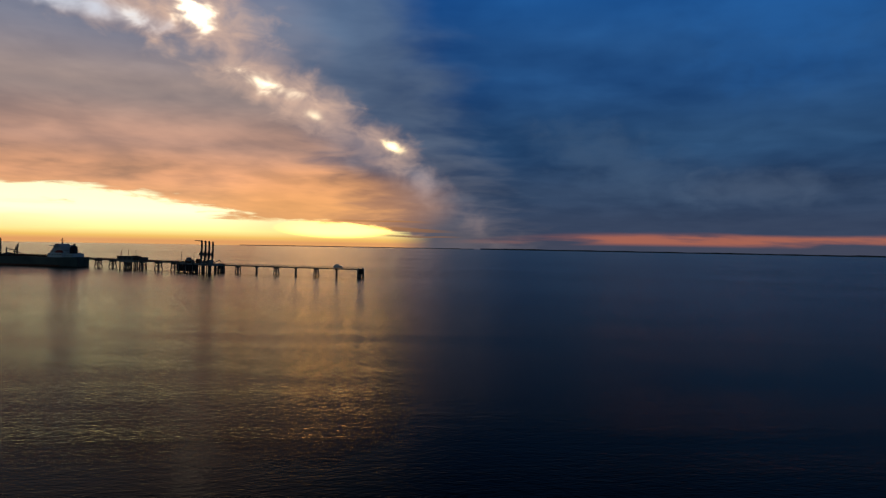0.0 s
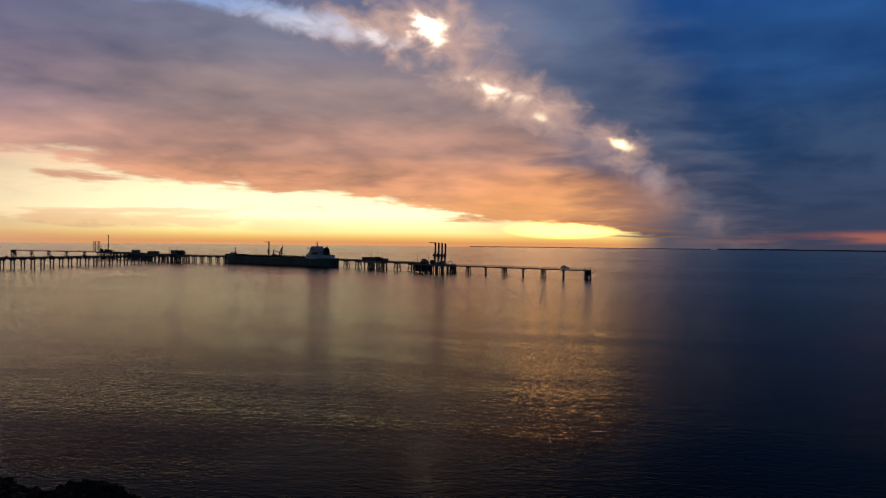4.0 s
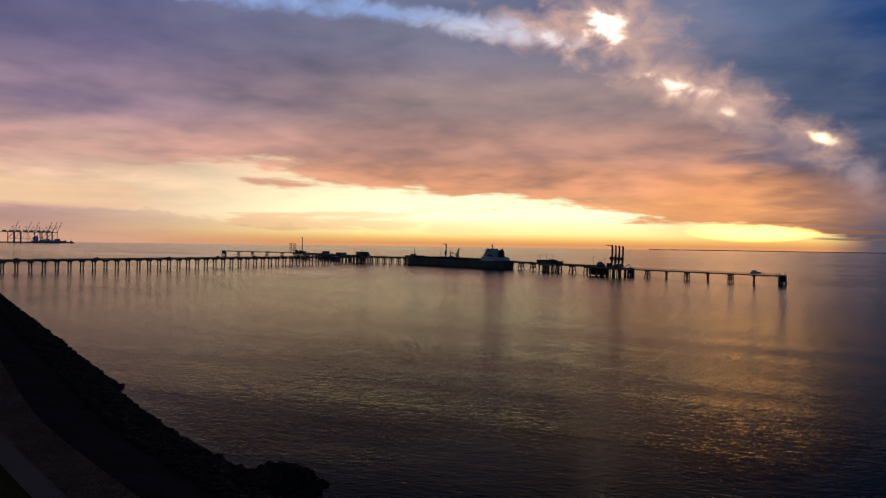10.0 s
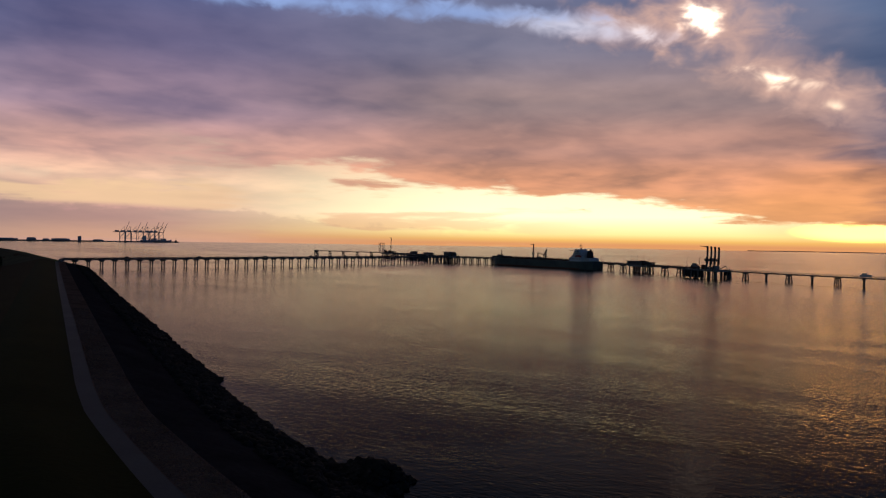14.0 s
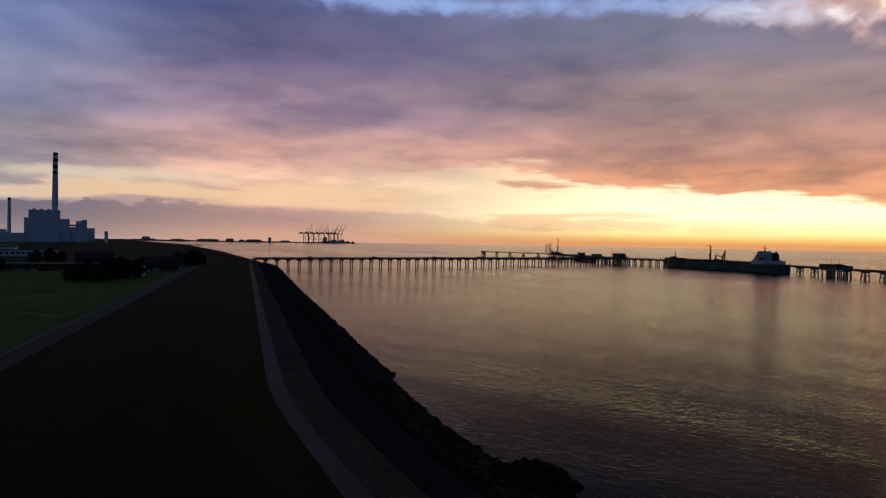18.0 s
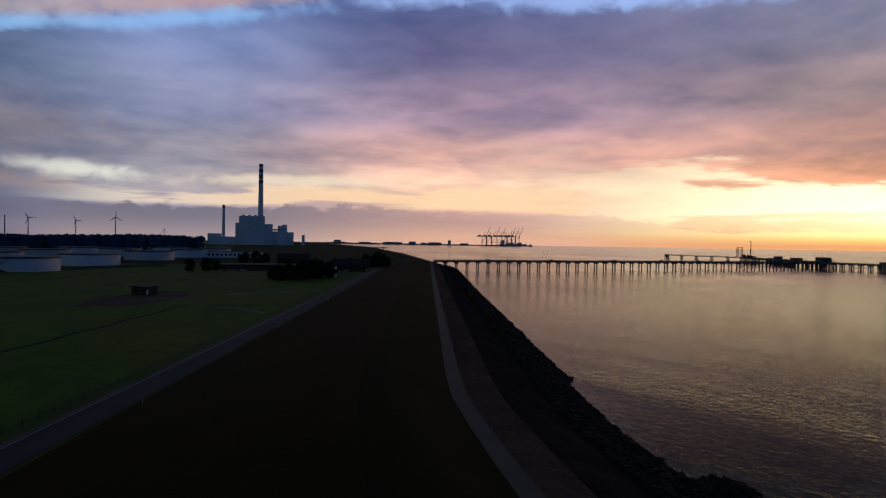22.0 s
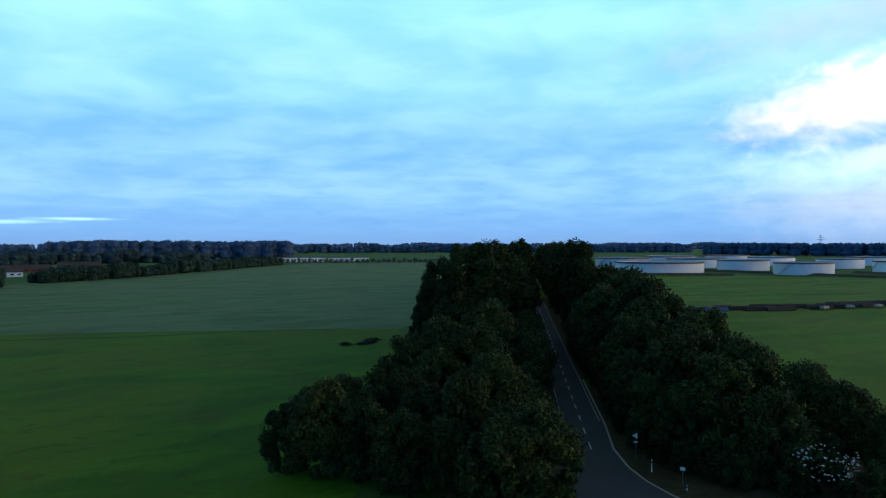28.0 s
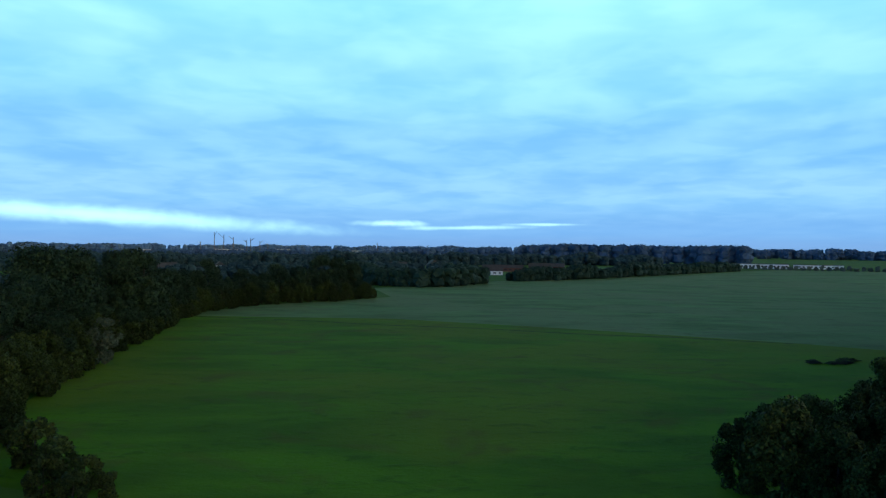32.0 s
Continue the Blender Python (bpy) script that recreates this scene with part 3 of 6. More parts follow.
tagged(strip_mesh("far_foreland", [640, 680, 720, 780, 860, 960, 1080, 1250, 1450, 1700, 2000, 2400, 2900, 3400], [-360, -280, -220, -170, -130, -100, -80, -60, -51, -44, -35, -23, -11, -7, -2, 0, 5, 12, 20], DULL_GRASS, 0.10), "dull brownish foreland and dike towards the power station", "dike", kind="structure")
PATH_S = list(range(-60, 120, 5)) + list(range(120, 640, 10))
tagged(strip_mesh("crest_path", PATH_S, [0.0, 1.05, 2.1], PATHCON, 0.06), "narrow grey concrete path along the dike's seaward side", "path", kind="structure")
tagged(strip_mesh("gravel_verge", PATH_S, [2.1, 3.3, 4.5, 5.7, 6.9], COBBLE, 0.05), "brown gravel and rubble strip beside the path", "verge", kind="structure")
tagged(strip_mesh("revetment", PATH_S, [6.9, 8, 10, 12, 14, 16, 18.5, 21, 24.5, 28], REVET, 0.05), "dark stone revetment sloping to the water", "revetment", kind="structure")


def ribbon(name, line, width, mat, z, lift=0.0):
    """A flat strip along a plan line."""
    verts, faces = [], []
    for i, p in enumerate(line):
        a, b = Vector(line[max(0, i - 1)]), Vector(line[min(len(line) - 1, i + 1)])
        d = (b - a).normalized()
        n = Vector((-d.y, d.x))
        for k in (-0.5, 0.5):
            q = Vector(p) + n * width * k
            verts.append((q.x, q.y, z + lift))
    for i in range(len(line) - 1):
        faces.append((2 * i, 2 * i + 2, 2 * i + 3, 2 * i + 1))
    return raw_mesh(name, verts, faces, mat)


# the dike road, the avenue that leaves it, and the kerbed corner between them
DIKE_ROAD = [along(s, -47.2) for s in range(-36, 660, 12)]
AV_A, AV_B = Vector((-53.3, -46.5)), Vector((-322.8, -350.0))
AV_DIR = (AV_B - AV_A).normalized()
AV_N = Vector((-AV_DIR.y, AV_DIR.x))
ROAD_Z = 1.30
tagged(ribbon("dike_road", DIKE_ROAD, 5.8, ASPHALT, ROAD_Z, 0.05), "grey asphalt road along the foot of the dike", "road", kind="structure")
AVENUE = [tuple(AV_A + AV_DIR * d) for d in (-14, 0, 20, 50, 90, 140, 200, 300, 420)]
tagged(ribbon("avenue_road", AVENUE, 6.0, ASPHALT, 1.40, 0.0), "narrow asphalt road between two rows of trees", "road", kind="structure")
CORNER = [tuple(AV_A + AV_DIR * d - AV_N * 3.1) for d in (60, 40, 28)] + [(-66.2, -57.0), (-62.1, -51.4), (-59.9, -47.2), (-58.5, -43), (-58.0, -39.2), (-58.9, -34.2), (-64.4, -28.3), (-70.6, -24.4)] + [along(s, -49.4) for s in (65, 80, 100, 130, 170, 230, 320, 440, 640)]
bm = bmesh.new()
mouth = [(x, y) for x, y in CORNER[2:12]] + [along(66, -45), along(30, -45), (-38, -34), (-46.5, -43.5), tuple(AV_A + AV_DIR * 8 + AV_N * 3.2), tuple(AV_A + AV_DIR * 28 + AV_N * 2.8)]
bm.faces.new([bm.verts.new((x, y, 1.425)) for x, y in mouth])
bmesh.ops.triangulate(bm, faces=bm.faces[:])
bmesh.ops.recalc_face_normals(bm, faces=bm.faces[:])
tagged(mesh_object("junction_asphalt", bm, ASPHALT), "worn asphalt mouth of the junction", "road", kind="structure")
tagged(ribbon("kerb", CORNER, 0.28, KERB, 1.44, 0.02), "pale kerb edging the road corner", "kerb", kind="structure")
tagged(ribbon("gutter", [Vector(along(s, -50.1)) for s in range(56, 650, 18)], 1.1, PATHCON, 1.40), "pale concrete strip along the landward side of the dike road", "gutter", kind="structure")


VERGE = stuff("rough_verge", (0.030, 0.042, 0.010), 0.95, vary=0.6, grain=1.4, coarse=0.12, bump=0.15, bump_scale=1.6, tint=(0.050, 0.042, 0.020))
tagged(ribbon("roadside_verge", [Vector(p) + (Vector((-80, -44)) - Vector(p)).normalized() * 3.4 for p in CORNER[:13]], 6.4, VERGE, 1.10), "dark rough grass verge between kerb and thicket", "verge", kind="structure")
tagged(ribbon("roadside_verge", [tuple(AV_A + AV_DIR * d + AV_N * 5.6) for d in (4, 30, 80, 150, 260)], 4.6, VERGE, 1.10), "dark rough grass verge beside the avenue", "verge", kind="structure")
tagged(ribbon("roadside_verge", [tuple(AV_A + AV_DIR * d - AV_N * 5.6) for d in (62, 110, 180, 260)], 4.6, VERGE, 1.10), "dark rough grass verge beside the avenue", "verge", kind="structure")


def dashes(name, line_from, line_to, z, length, gap, width=0.14, paint=ROADPAINT):
    a, b = Vector(line_from), Vector(line_to)
    d = (b - a).normalized()
    n = Vector((-d.y, d.x)) * width / 2
    verts, faces, t = [], [], 0.0
    while t + length < (b - a).length:
        p, q = a + d * t, a + d * (t + length)
        i = len(verts)
        verts += [(*(p - n), z), (*(q - n), z), (*(q + n), z), (*(p + n), z)]
        faces.append((i, i + 1, i + 2, i + 3))
        t += length + gap
    return raw_mesh(name, verts, faces, paint)


tagged(dashes("dike_road_dashes", along(49, -46.3), along(76, -46.0), 1.435, 3.2, 1.2), "white dashed centre line", "road marking", kind="structure")
tagged(dashes("avenue_dashes", AV_A + AV_DIR * 16, AV_A + AV_DIR * 220, 1.435, 3.0, 4.0), "white dashed centre line", "road marking", kind="structure")
for sgn in (-1, 1):
    tagged(dashes("edge_line", AV_A + AV_DIR * 30 + AV_N * 2.55 * sgn, AV_A + AV_DIR * 300 + AV_N * 2.55 * sgn, 1.435, 30.0, 0.05, 0.16, KERB), "worn pale edge line", "road marking", kind="structure")

# ---------------------------------------------------------------- foliage
RNG = np.random.default_rng(7)


def leaf_cloud(centres, radii, n, size, squash=1.0, shell=0.55):
    """Leaf quads on and in many round clumps: arrays of verts and faces."""
    k = RNG.integers(0, len(centres), n)
    d = RNG.normal(size=(n, 3))
    d /= np.linalg.norm(d, axis=1)[:, None]
    d[:, 2] *= squash
    r = radii[k] * (shell + (1 - shell) * RNG.random(n))
    c = centres[k] + d * r[:, None]
    a = d * 0.9 + RNG.normal(size=(n, 3)) * 0.55
    a /= np.linalg.norm(a, axis=1)[:, None]
    u = np.cross(a, RNG.normal(size=(n, 3)))
    u /= np.linalg.norm(u, axis=1)[:, None] + 1e-9
    w = np.cross(a, u)
    sz = size * (0.6 + 0.8 * RNG.random(n))[:, None]
    v = np.stack([c - u * sz, c - w * sz * 0.6, c + u * sz, c + w * sz * 0.6], axis=1).reshape(-1, 3)
    return v, np.arange(4 * n).reshape(n, 4)


def quads(name, v, f, mat):
    me = bpy.data.meshes.new(name)
    me.vertices.add(len(v))
    me.vertices.foreach_set("co", v.astype(np.float32).ravel())
    me.loops.add(f.size)
    me.loops.foreach_set("vertex_index", f.astype(np.int32).ravel())
    me.polygons.add(len(f))
    me.polygons.foreach_set("loop_start", np.arange(0, f.size, 4, dtype=np.int32))
    me.polygons.foreach_set("loop_total", np.full(len(f), 4, dtype=np.int32))
    me.materials.append(mat)
    me.update(calc_edges=True)
    return me


def crown_clumps(h0, h1, rad, n, lean=0.0, top=0.6, lobe=(0.15, 0.20)):
    """Clump centres that fill a crown between two heights, narrower at the top and bottom."""
    z = RNG.random(n)
    prof = np.sin(np.pi * np.clip(z * 0.82 + 0.14, 0, 1)) ** top
    ang = RNG.random(n) * 2 * np.pi
    rr = rad * prof * np.sqrt(0.25 + 0.75 * RNG.random(n)) * 0.82
    c = np.stack([rr * np.cos(ang) + lean * z, rr * np.sin(ang), h0 + (h1 - h0) * z], axis=1)
    return c, rad * (lobe[0] + lobe[1] * RNG.random(n) ** 1.5)


def tree_model(name, height, rad, bare, clumps, leaves, leaf, mat, top=0.6, lobe=(0.15, 0.20)):
    """One tree: tapered trunk with limbs, and a crown of leaf clumps."""
    root = thing(name, pose(0, 0, 0), "", "")
    bm = bmesh.new()
    rod(bm, (0, 0, -0.4), (0.1, 0, height * 0.55), height * 0.022, height * 0.012, 10)
    rod(bm, (0.1, 0, height * 0.54), (0.0, 0.15, height * 0.86), height * 0.012, height * 0.003, 8)
    for i in range(7):
        a, z = i * 2.4, height * (bare + 0.1 + 0.06 * i)
        rod(bm, (0.08, 0, z), (math.cos(a) * rad * 0.7, math.sin(a) * rad * 0.7, z + height * 0.14), height * 0.007, height * 0.002, 6)
    part("trunk", bm, BARK, root)
    c, r = crown_clumps(height * bare, height * 0.93, rad, clumps, top=top, lobe=lobe)
    v, f = leaf_cloud(c, r, leaves, leaf)
    v[:, 2] = np.maximum(v[:, 2], 0.15)
    crown = new("crown", quads("crown", v, f, mat))
    crown.parent = root
    return root


OAKS = [tree_model("tree", 11.0, 5.2, 0.06, 74, 19000, 0.20, LEAF) for _ in range(3)]
BELT_TREES = [tree_model("tree", 18.0, 6.4, 0.12, 30, 13000, 0.30, LEAF_BELT, top, (0.26, 0.22)) for top in (0.5, 0.7, 0.9)]
POPLARS = [tree_model("tree", 26.5, 6.0, 0.10, 110, 21000, 0.29, LEAF_DARK, 0.62) for _ in range(3)]
SHRUBS = [tree_model("shrub", 6.0, 3.4, 0.02, 36, 4500, 0.24, LEAF) for _ in range(2)]
PALE_TREE = tree_model("tree", 10.0, 4.0, 0.08, 40, 9000, 0.24, LEAF_WILLOW)


def plant(model, x, y, scale, label, group, spin=None, stretch=1.0, z=1.0):
    t = copy_thing(model, Matrix.Translation((x, y, z)) @ Matrix.Rotation(random.random() * 6.3 if spin is None else spin, 4, "Z"))
    t.scale = (scale, scale, scale * stretch)
    return tagged(t, label, "shrub" if model in SHRUBS else "tree", group)


def row(a0, d0, a1, d1, n):
    """Places on a line between two polar plan points."""
    p, q = Vector(polar(a0, d0)), Vector(polar(a1, d1))
    return [p.lerp(q, (i + 0.5) / n) for i in range(n)]


AVL = "trees along the avenue"
for d in range(105, 420, 13):
    for sgn, off in ((-1, 8.0), (1, 8.0)):
        p = AV_A + AV_DIR * (d + random.uniform(-3, 3)) - AV_N * sgn * (off + random.uniform(-1, 1.5))
        plant(random.choice(POPLARS), p.x, p.y, random.uniform(0.80, 1.04), "tall dark green broadleaf tree beside the avenue road", AVL)
        p = p - AV_N * sgn * random.uniform(5, 8)
        plant(random.choice(OAKS), p.x, p.y, random.uniform(0.9, 1.3), "leafy green tree at the edge of the avenue", AVL)
for d in range(14, 108, 7):
    p = AV_A + AV_DIR * d + AV_N * (6.8 + random.uniform(-0.6, 0.6))
    plant(random.choice(OAKS), p.x, p.y, (0.62 if d < 40 else 0.85) * random.uniform(0.9, 1.1), "bushy green tree hugging the avenue's edge", AVL)
    if d > 24:
        q = AV_A + AV_DIR * d - AV_N * (5.6 + random.uniform(-0.4, 0.4))
        plant(random.choice(SHRUBS), q.x, q.y, 0.55 * random.uniform(0.8, 1.2), "low dark green shrub hugging the avenue's edge", AVL)
        p = AV_A + AV_DIR * d - AV_N * (7.4 + random.uniform(-0.6, 0.6))
        plant(random.choice(OAKS), p.x, p.y, (0.8 if d < 60 else 1.05) * random.uniform(0.9, 1.1), "bushy green tree hugging the avenue's edge", AVL)
for az_d, d, sc in ((136.9, 65, 0.93), (139.5, 63, 0.85), (154.0, 78, 0.92), (147.6, 71, 0.75), (143.6, 71, 0.7), (149.8, 86, 0.72), (156.6, 80, 0.72), (138.8, 70, 0.86), (142.5, 79, 0.95), (145.0, 100, 0.95), (142.0, 105, 1.2), (144.6, 122, 1.1), (141.0, 128, 1.35), (143.2, 145, 1.35), (150.5, 76, 0.75), (140.0, 92, 1.0), (147.5, 88, 0.85), (152.0, 92, 0.75), (147.2, 108, 1.0), (148.6, 98, 0.8), (145.8, 82, 0.8), (144.2, 112, 1.2)):
    x, y = polar(az_d, d)
    plant(random.choice(OAKS), x, y, sc, "round bushy green tree on the field side of the avenue", AVL)
for az_d, d, sc in ((127.6, 95, 0.75), (125.8, 90, 0.7), (128.8, 101, 0.85), (111.5, 86, 0.7), (114.5, 93, 0.82), (117.0, 97, 0.95), (119.0, 84, 0.85), (121.0, 104, 1.15), (123.0, 92, 1.05), (124.0, 118, 1.35), (126.0, 100, 1.15), (126.6, 128, 1.5), (124.8, 106, 1.2), (128.2, 142, 1.65), (129.0, 115, 1.25), (129.6, 160, 1.75), (128.4, 128, 1.35), (130.6, 178, 1.8), (131.2, 150, 1.5)):
    x, y = polar(az_d, d)
    plant(random.choice(OAKS), x, y, sc, "dense dark green tree in the thicket beside the road", "thicket trees")
for az_d, d, sc in ((127.2, 85, 0.6), (125.2, 82, 0.6), (122.4, 79, 0.55), (128.6, 90, 0.7), (118.0, 78, 0.6), (110.0, 80, 0.8), (112.5, 79, 0.7), (116.0, 86, 0.8), (120.5, 80, 0.7), (123.0, 82, 0.8), (108.8, 84, 0.6)):
    x, y = polar(az_d, d)
    plant(random.choice(SHRUBS), x, y, sc, "low dark green shrub at the thicket's edge", "thicket shrubs")

for x, y in ((-72, -57.5), (-70, -53.5), (-68.8, -49.5), (-68, -45.5), (-67.2, -41), (-74, -62)):
    plant(random.choice(SHRUBS), x, y, random.uniform(0.42, 0.6), "low dark green shrub behind the road signs", "thicket shrubs")
for az_d, d, sc in ((141.2, 168, 1.0), (142.8, 176, 0.98), (143.6, 160, 0.82), (144.6, 178, 0.86), (140.4, 150, 0.85), (145.3, 165, 0.66), (146.0, 150, 0.5), (139.6, 185, 1.02)):
    x, y = polar(az_d, d)
    plant(random.choice(POPLARS), x, y, sc, "tall dark green broadleaf tree on the field side of the avenue", AVL)
# the belt of trees along the field
BELT = [Vector(p) for p in ((45, -73), (52, -89), (61, -107), (68, -137), (73, -160), (77, -200), (85, -236), (85, -266), (78, -291), (64, -309), (46, -322), (27, -350))]
for i in range(len(BELT) - 1):
    d = BELT[i + 1] - BELT[i]
    n, run = max(1, round(d.length / 5.5)), d.normalized()
    out = Vector((-run.y, run.x))
    for k in range(n):
        p = BELT[i].lerp(BELT[i + 1], k / n)
        for depth, lo, hi in ((2.6, 3.5, 6.0), (6.5, 8, 13), (13, 12, 18), (22, 15, 20)):
            if (depth > 20 and k % 2) or (i < 2 and depth > 10):
                continue
            q = p + out * (depth + random.uniform(-1.5, 1.5)) + run * random.uniform(-2, 2)
            tall = random.uniform(lo, hi) * (0.6 if i < 2 else 0.8 if i < 3 else 1.0 if i < 7 else 0.82)
            model, h0 = (random.choice(SHRUBS), 6.0) if depth < 4 else (random.choice(OAKS), 11.0) if tall < 10 else (random.choice(BELT_TREES), 18.0)
            plant(model, q.x, q.y, tall / h0, "low dark shrub along the field's edge" if depth < 4 else "dark green deciduous tree in the belt beside the field", "tree belt")
for az_d, d, tall in ((209.6, 186, 23.5), (208.4, 192, 24), (207.2, 198, 23), (204.6, 212, 23.5), (203.6, 216, 24), (202.6, 222, 23), (198.2, 292, 20), (189.4, 345, 21.0), (188.2, 350, 20), (187.0, 352, 17.5)):
    x, y = polar(az_d, d)
    plant(random.choice(BELT_TREES), x, y, tall / 18.0, "tall dark domed tree standing above the belt", "tree belt")
for az_d, d, sc in ((208.2, 86, 0.75), (206.4, 80, 0.6), (205.0, 77, 0.45), (209.6, 92, 0.9), (207.2, 76, 0.55), (209.0, 80, 0.7)):
    x, y = polar(az_d, d)
    plant(random.choice(SHRUBS), x, y, sc, "low dark bush at the near corner of the field", "tree belt")
x, y = polar(205.2, 165)
plant(PALE_TREE, x, y, 1.0, "pale grey-green willow at the field's edge", "tree belt")
for m in OAKS + BELT_TREES + POPLARS + SHRUBS + [PALE_TREE]:
    for o in (*m.children_recursive, m):
        bpy.data.objects.remove(o)


def wood(name, line, height, depth, leaf, density, label, mat=LEAF_FAR_HAZE, ragged=0.25, z0=1.0):
    """A far wood: overlapping uneven crowns along a plan line, each shaggy with leaf sprays."""
    cs, rs = [], []
    for (x0, y0), (x1, y1) in zip(line[:-1], line[1:]):
        length = math.hypot(x1 - x0, y1 - y0)
        nx, ny = -(y1 - y0) / length, (x1 - x0) / length
        for _ in range(max(4, int(length * max(8.0, depth) * density / (height * height * 0.09)))):
            t, w = RNG.random(), RNG.random() - 0.5
            px, py = x0 + (x1 - x0) * t + nx * depth * w, y0 + (y1 - y0) * t + ny * depth * w
            top = height * (1 - ragged * (0.5 + 0.9 * noise.noise((px / height * 0.35, py / height * 0.35, 3.0), noise_basis="PERLIN_ORIGINAL") - 0.35 * RNG.random()))
            r = height * (0.20 + 0.14 * RNG.random())
            for k in range(2):
                cs.append((px + r * 0.4 * k * (RNG.random() - 0.5), py, z0 + max(r * 0.6, top - r - k * r * 1.25)))
                rs.append(r * (1 + 0.1 * k))
    cs, rs = np.array(cs), np.array(rs)
    bm = bmesh.new()
    bmesh.ops.create_icosphere(bm, subdivisions=2, radius=1.0)
    ball = np.array([v.co[:] for v in bm.verts])
    tris = np.array([[v.index for v in f.verts] for f in bm.faces])
    bm.free()
    jig = 0.90 + 0.12 * RNG.normal(size=(len(cs), len(ball), 1))
    V = (cs[:, None, :] + ball[None] * jig * rs[:, None, None] * np.array([1.1, 1.1, 0.95])).reshape(-1, 3)
    V[:, 2] = np.maximum(V[:, 2], z0)
    F = (tris[None] + (np.arange(len(cs)) * len(ball))[:, None, None]).reshape(-1, 3)
    v, f = leaf_cloud(cs, rs * 1.08, len(cs) * 34, height * 0.045, shell=0.84)
    v[:, 2] = np.maximum(v[:, 2], z0)
    me = bpy.data.meshes.new(name)
    me.from_pydata(np.concatenate([V, v]), [], F.tolist() + (f + len(V)).tolist())
    me.materials.append(mat)
    me.update()
    return tagged(new(name, me), label, "wood", kind="stuff")


def arc(a0, a1, d, n=8, d1=None):
    return [polar(a0 + (a1 - a0) * i / n, d + ((d1 or d) - d) * i / n) for i in range(n + 1)]


wood("wood_behind_tanks", arc(101.9, 124, 1500, 8, 1750), 27, 40, 3.2, 0.9, "long dark wood behind the tank farm", ragged=0.10)
wood("wood_by_power_station", arc(85.6, 101.2, 1450, 6, 1500), 28, 40, 3.2, 0.9, "dark wood beside the tank farm", ragged=0.14)
wood("far_wood_inland", arc(125, 160, 2200, 10), 27, 40, 4.0, 0.7, "far wood across the fields, tinted blue as haze", ragged=0.4)
wood("middle_wood", arc(156.4, 173.6, 1250, 6, 1350), 33, 50, 3.0, 0.9, "dark rounded wood beyond the hedge", ragged=0.12)
wood("middle_wood", arc(180.0, 183.6, 1350, 4), 25, 50, 2.6, 0.9, "dark domed wood beyond the village", ragged=0.2)
wood("middle_wood", arc(174.6, 178.2, 1400, 4), 26, 50, 2.6, 0.9, "dark domed wood beyond the hedge", ragged=0.2)
wood("middle_wood", arc(187.4, 189.4, 1400, 3), 24, 40, 2.6, 0.9, "dark domed wood beyond the village", ragged=0.2)
wood("horizon_wood", arc(118, 216, 3600, 24), 34, 50, 5.0, 0.5, "hazy blue-green woods on the horizon", LEAF_DISTANT_HAZE, 0.35)
wood("far_hedges", arc(160, 216, 1900, 14, 1700), 17, 40, 4.0, 0.5, "hazy blue-green hedges far behind the village", LEAF_FAR_HAZE, 0.5)
wood("village_trees_near", arc(178, 214, 640, 12, 430), 12.5, 40, 1.2, 0.55, "trees round the village gardens", LEAF_VILLAGE_HAZE, 0.6)
wood("village_trees", arc(163, 215, 1150, 12, 800), 17, 90, 2.6, 0.55, "trees among the houses behind the field", LEAF_VILLAGE_HAZE, 0.6)
wood("hedge_row", [polar(157.5, 900), polar(165.6, 655), polar(169.8, 580), polar(174.2, 540)], 11.5, 14, 1.0, 1.1, "dark hedge along the far side of the field", LEAF_HEDGE, 0.45)
wood("hedge_end", [polar(177.2, 500), polar(180.7, 450), polar(184.5, 468), polar(188, 540)], 14, 18, 0.9, 1.1, "clump of trees at the field corner", LEAF_HEDGE, 0.4)


def sheet(name, pts, mat, z, label, cat="field"):
    """A flat field with a slightly uneven edge, cut into a fan of quads."""
    bm = bmesh.new()
    bm.faces.new([bm.verts.new((x, y, z)) for x, y in pts])
    bmesh.ops.triangulate(bm, faces=bm.faces[:])
    return tagged(mesh_object(name, bm, mat), label, cat, kind="structure")


sheet("mown_field", [(46, -70), (54, -89), (64, -107), (71, -137), (76, -160), (80, -200), (88, -236), (88, -252), (16, -247), (-40, -221), (-95, -190.5), (-112, -178), (-96, -150), (-70, -110), (-50, -80), (-30, -58), (0, -56), (30, -62)], FIELD, 1.04, "bright green mown meadow")
sheet("rough_pasture", [(88, -252), (88, -268), (80, -295), (64, -312), (46, -326), (24, -355), (40, -430), (-34, -521), (-335, -804), (-425, -890), (-600, -820), (-420, -480), (-300, -345), (-190, -235), (-112, -178), (-95, -190.5), (-40, -221), (16, -247)], PASTURE, 1.04, "grey-green rough pasture beyond the mown meadow")
sheet("tank_meadow", [along(55, -95), along(62, -55), along(430, -55), along(500, -90), along(560, -170), along(520, -280), along(360, -300), along(300, -242), along(150, -239), along(105, -238), along(72, -150)], TANK_FIELD, 1.04, "green meadow between the dike road and the tank farm")
sheet("thicket_floor", [polar(106.5, 84), polar(111, 75), polar(118, 71), polar(126, 74), polar(131, 83), polar(131.5, 160), polar(126, 140), polar(120, 118), polar(113, 100)], VERGE, 1.065, "dark rough undergrowth beneath the thicket", "verge")
sheet("tank_meadow_far", [along(150, -240), along(300, -247), along(360, -305), along(500, -290), along(420, -420), along(330, -520), along(180, -560), along(100, -400)], TANK_FIELD, 1.045, "green meadow in front of the oil tanks")


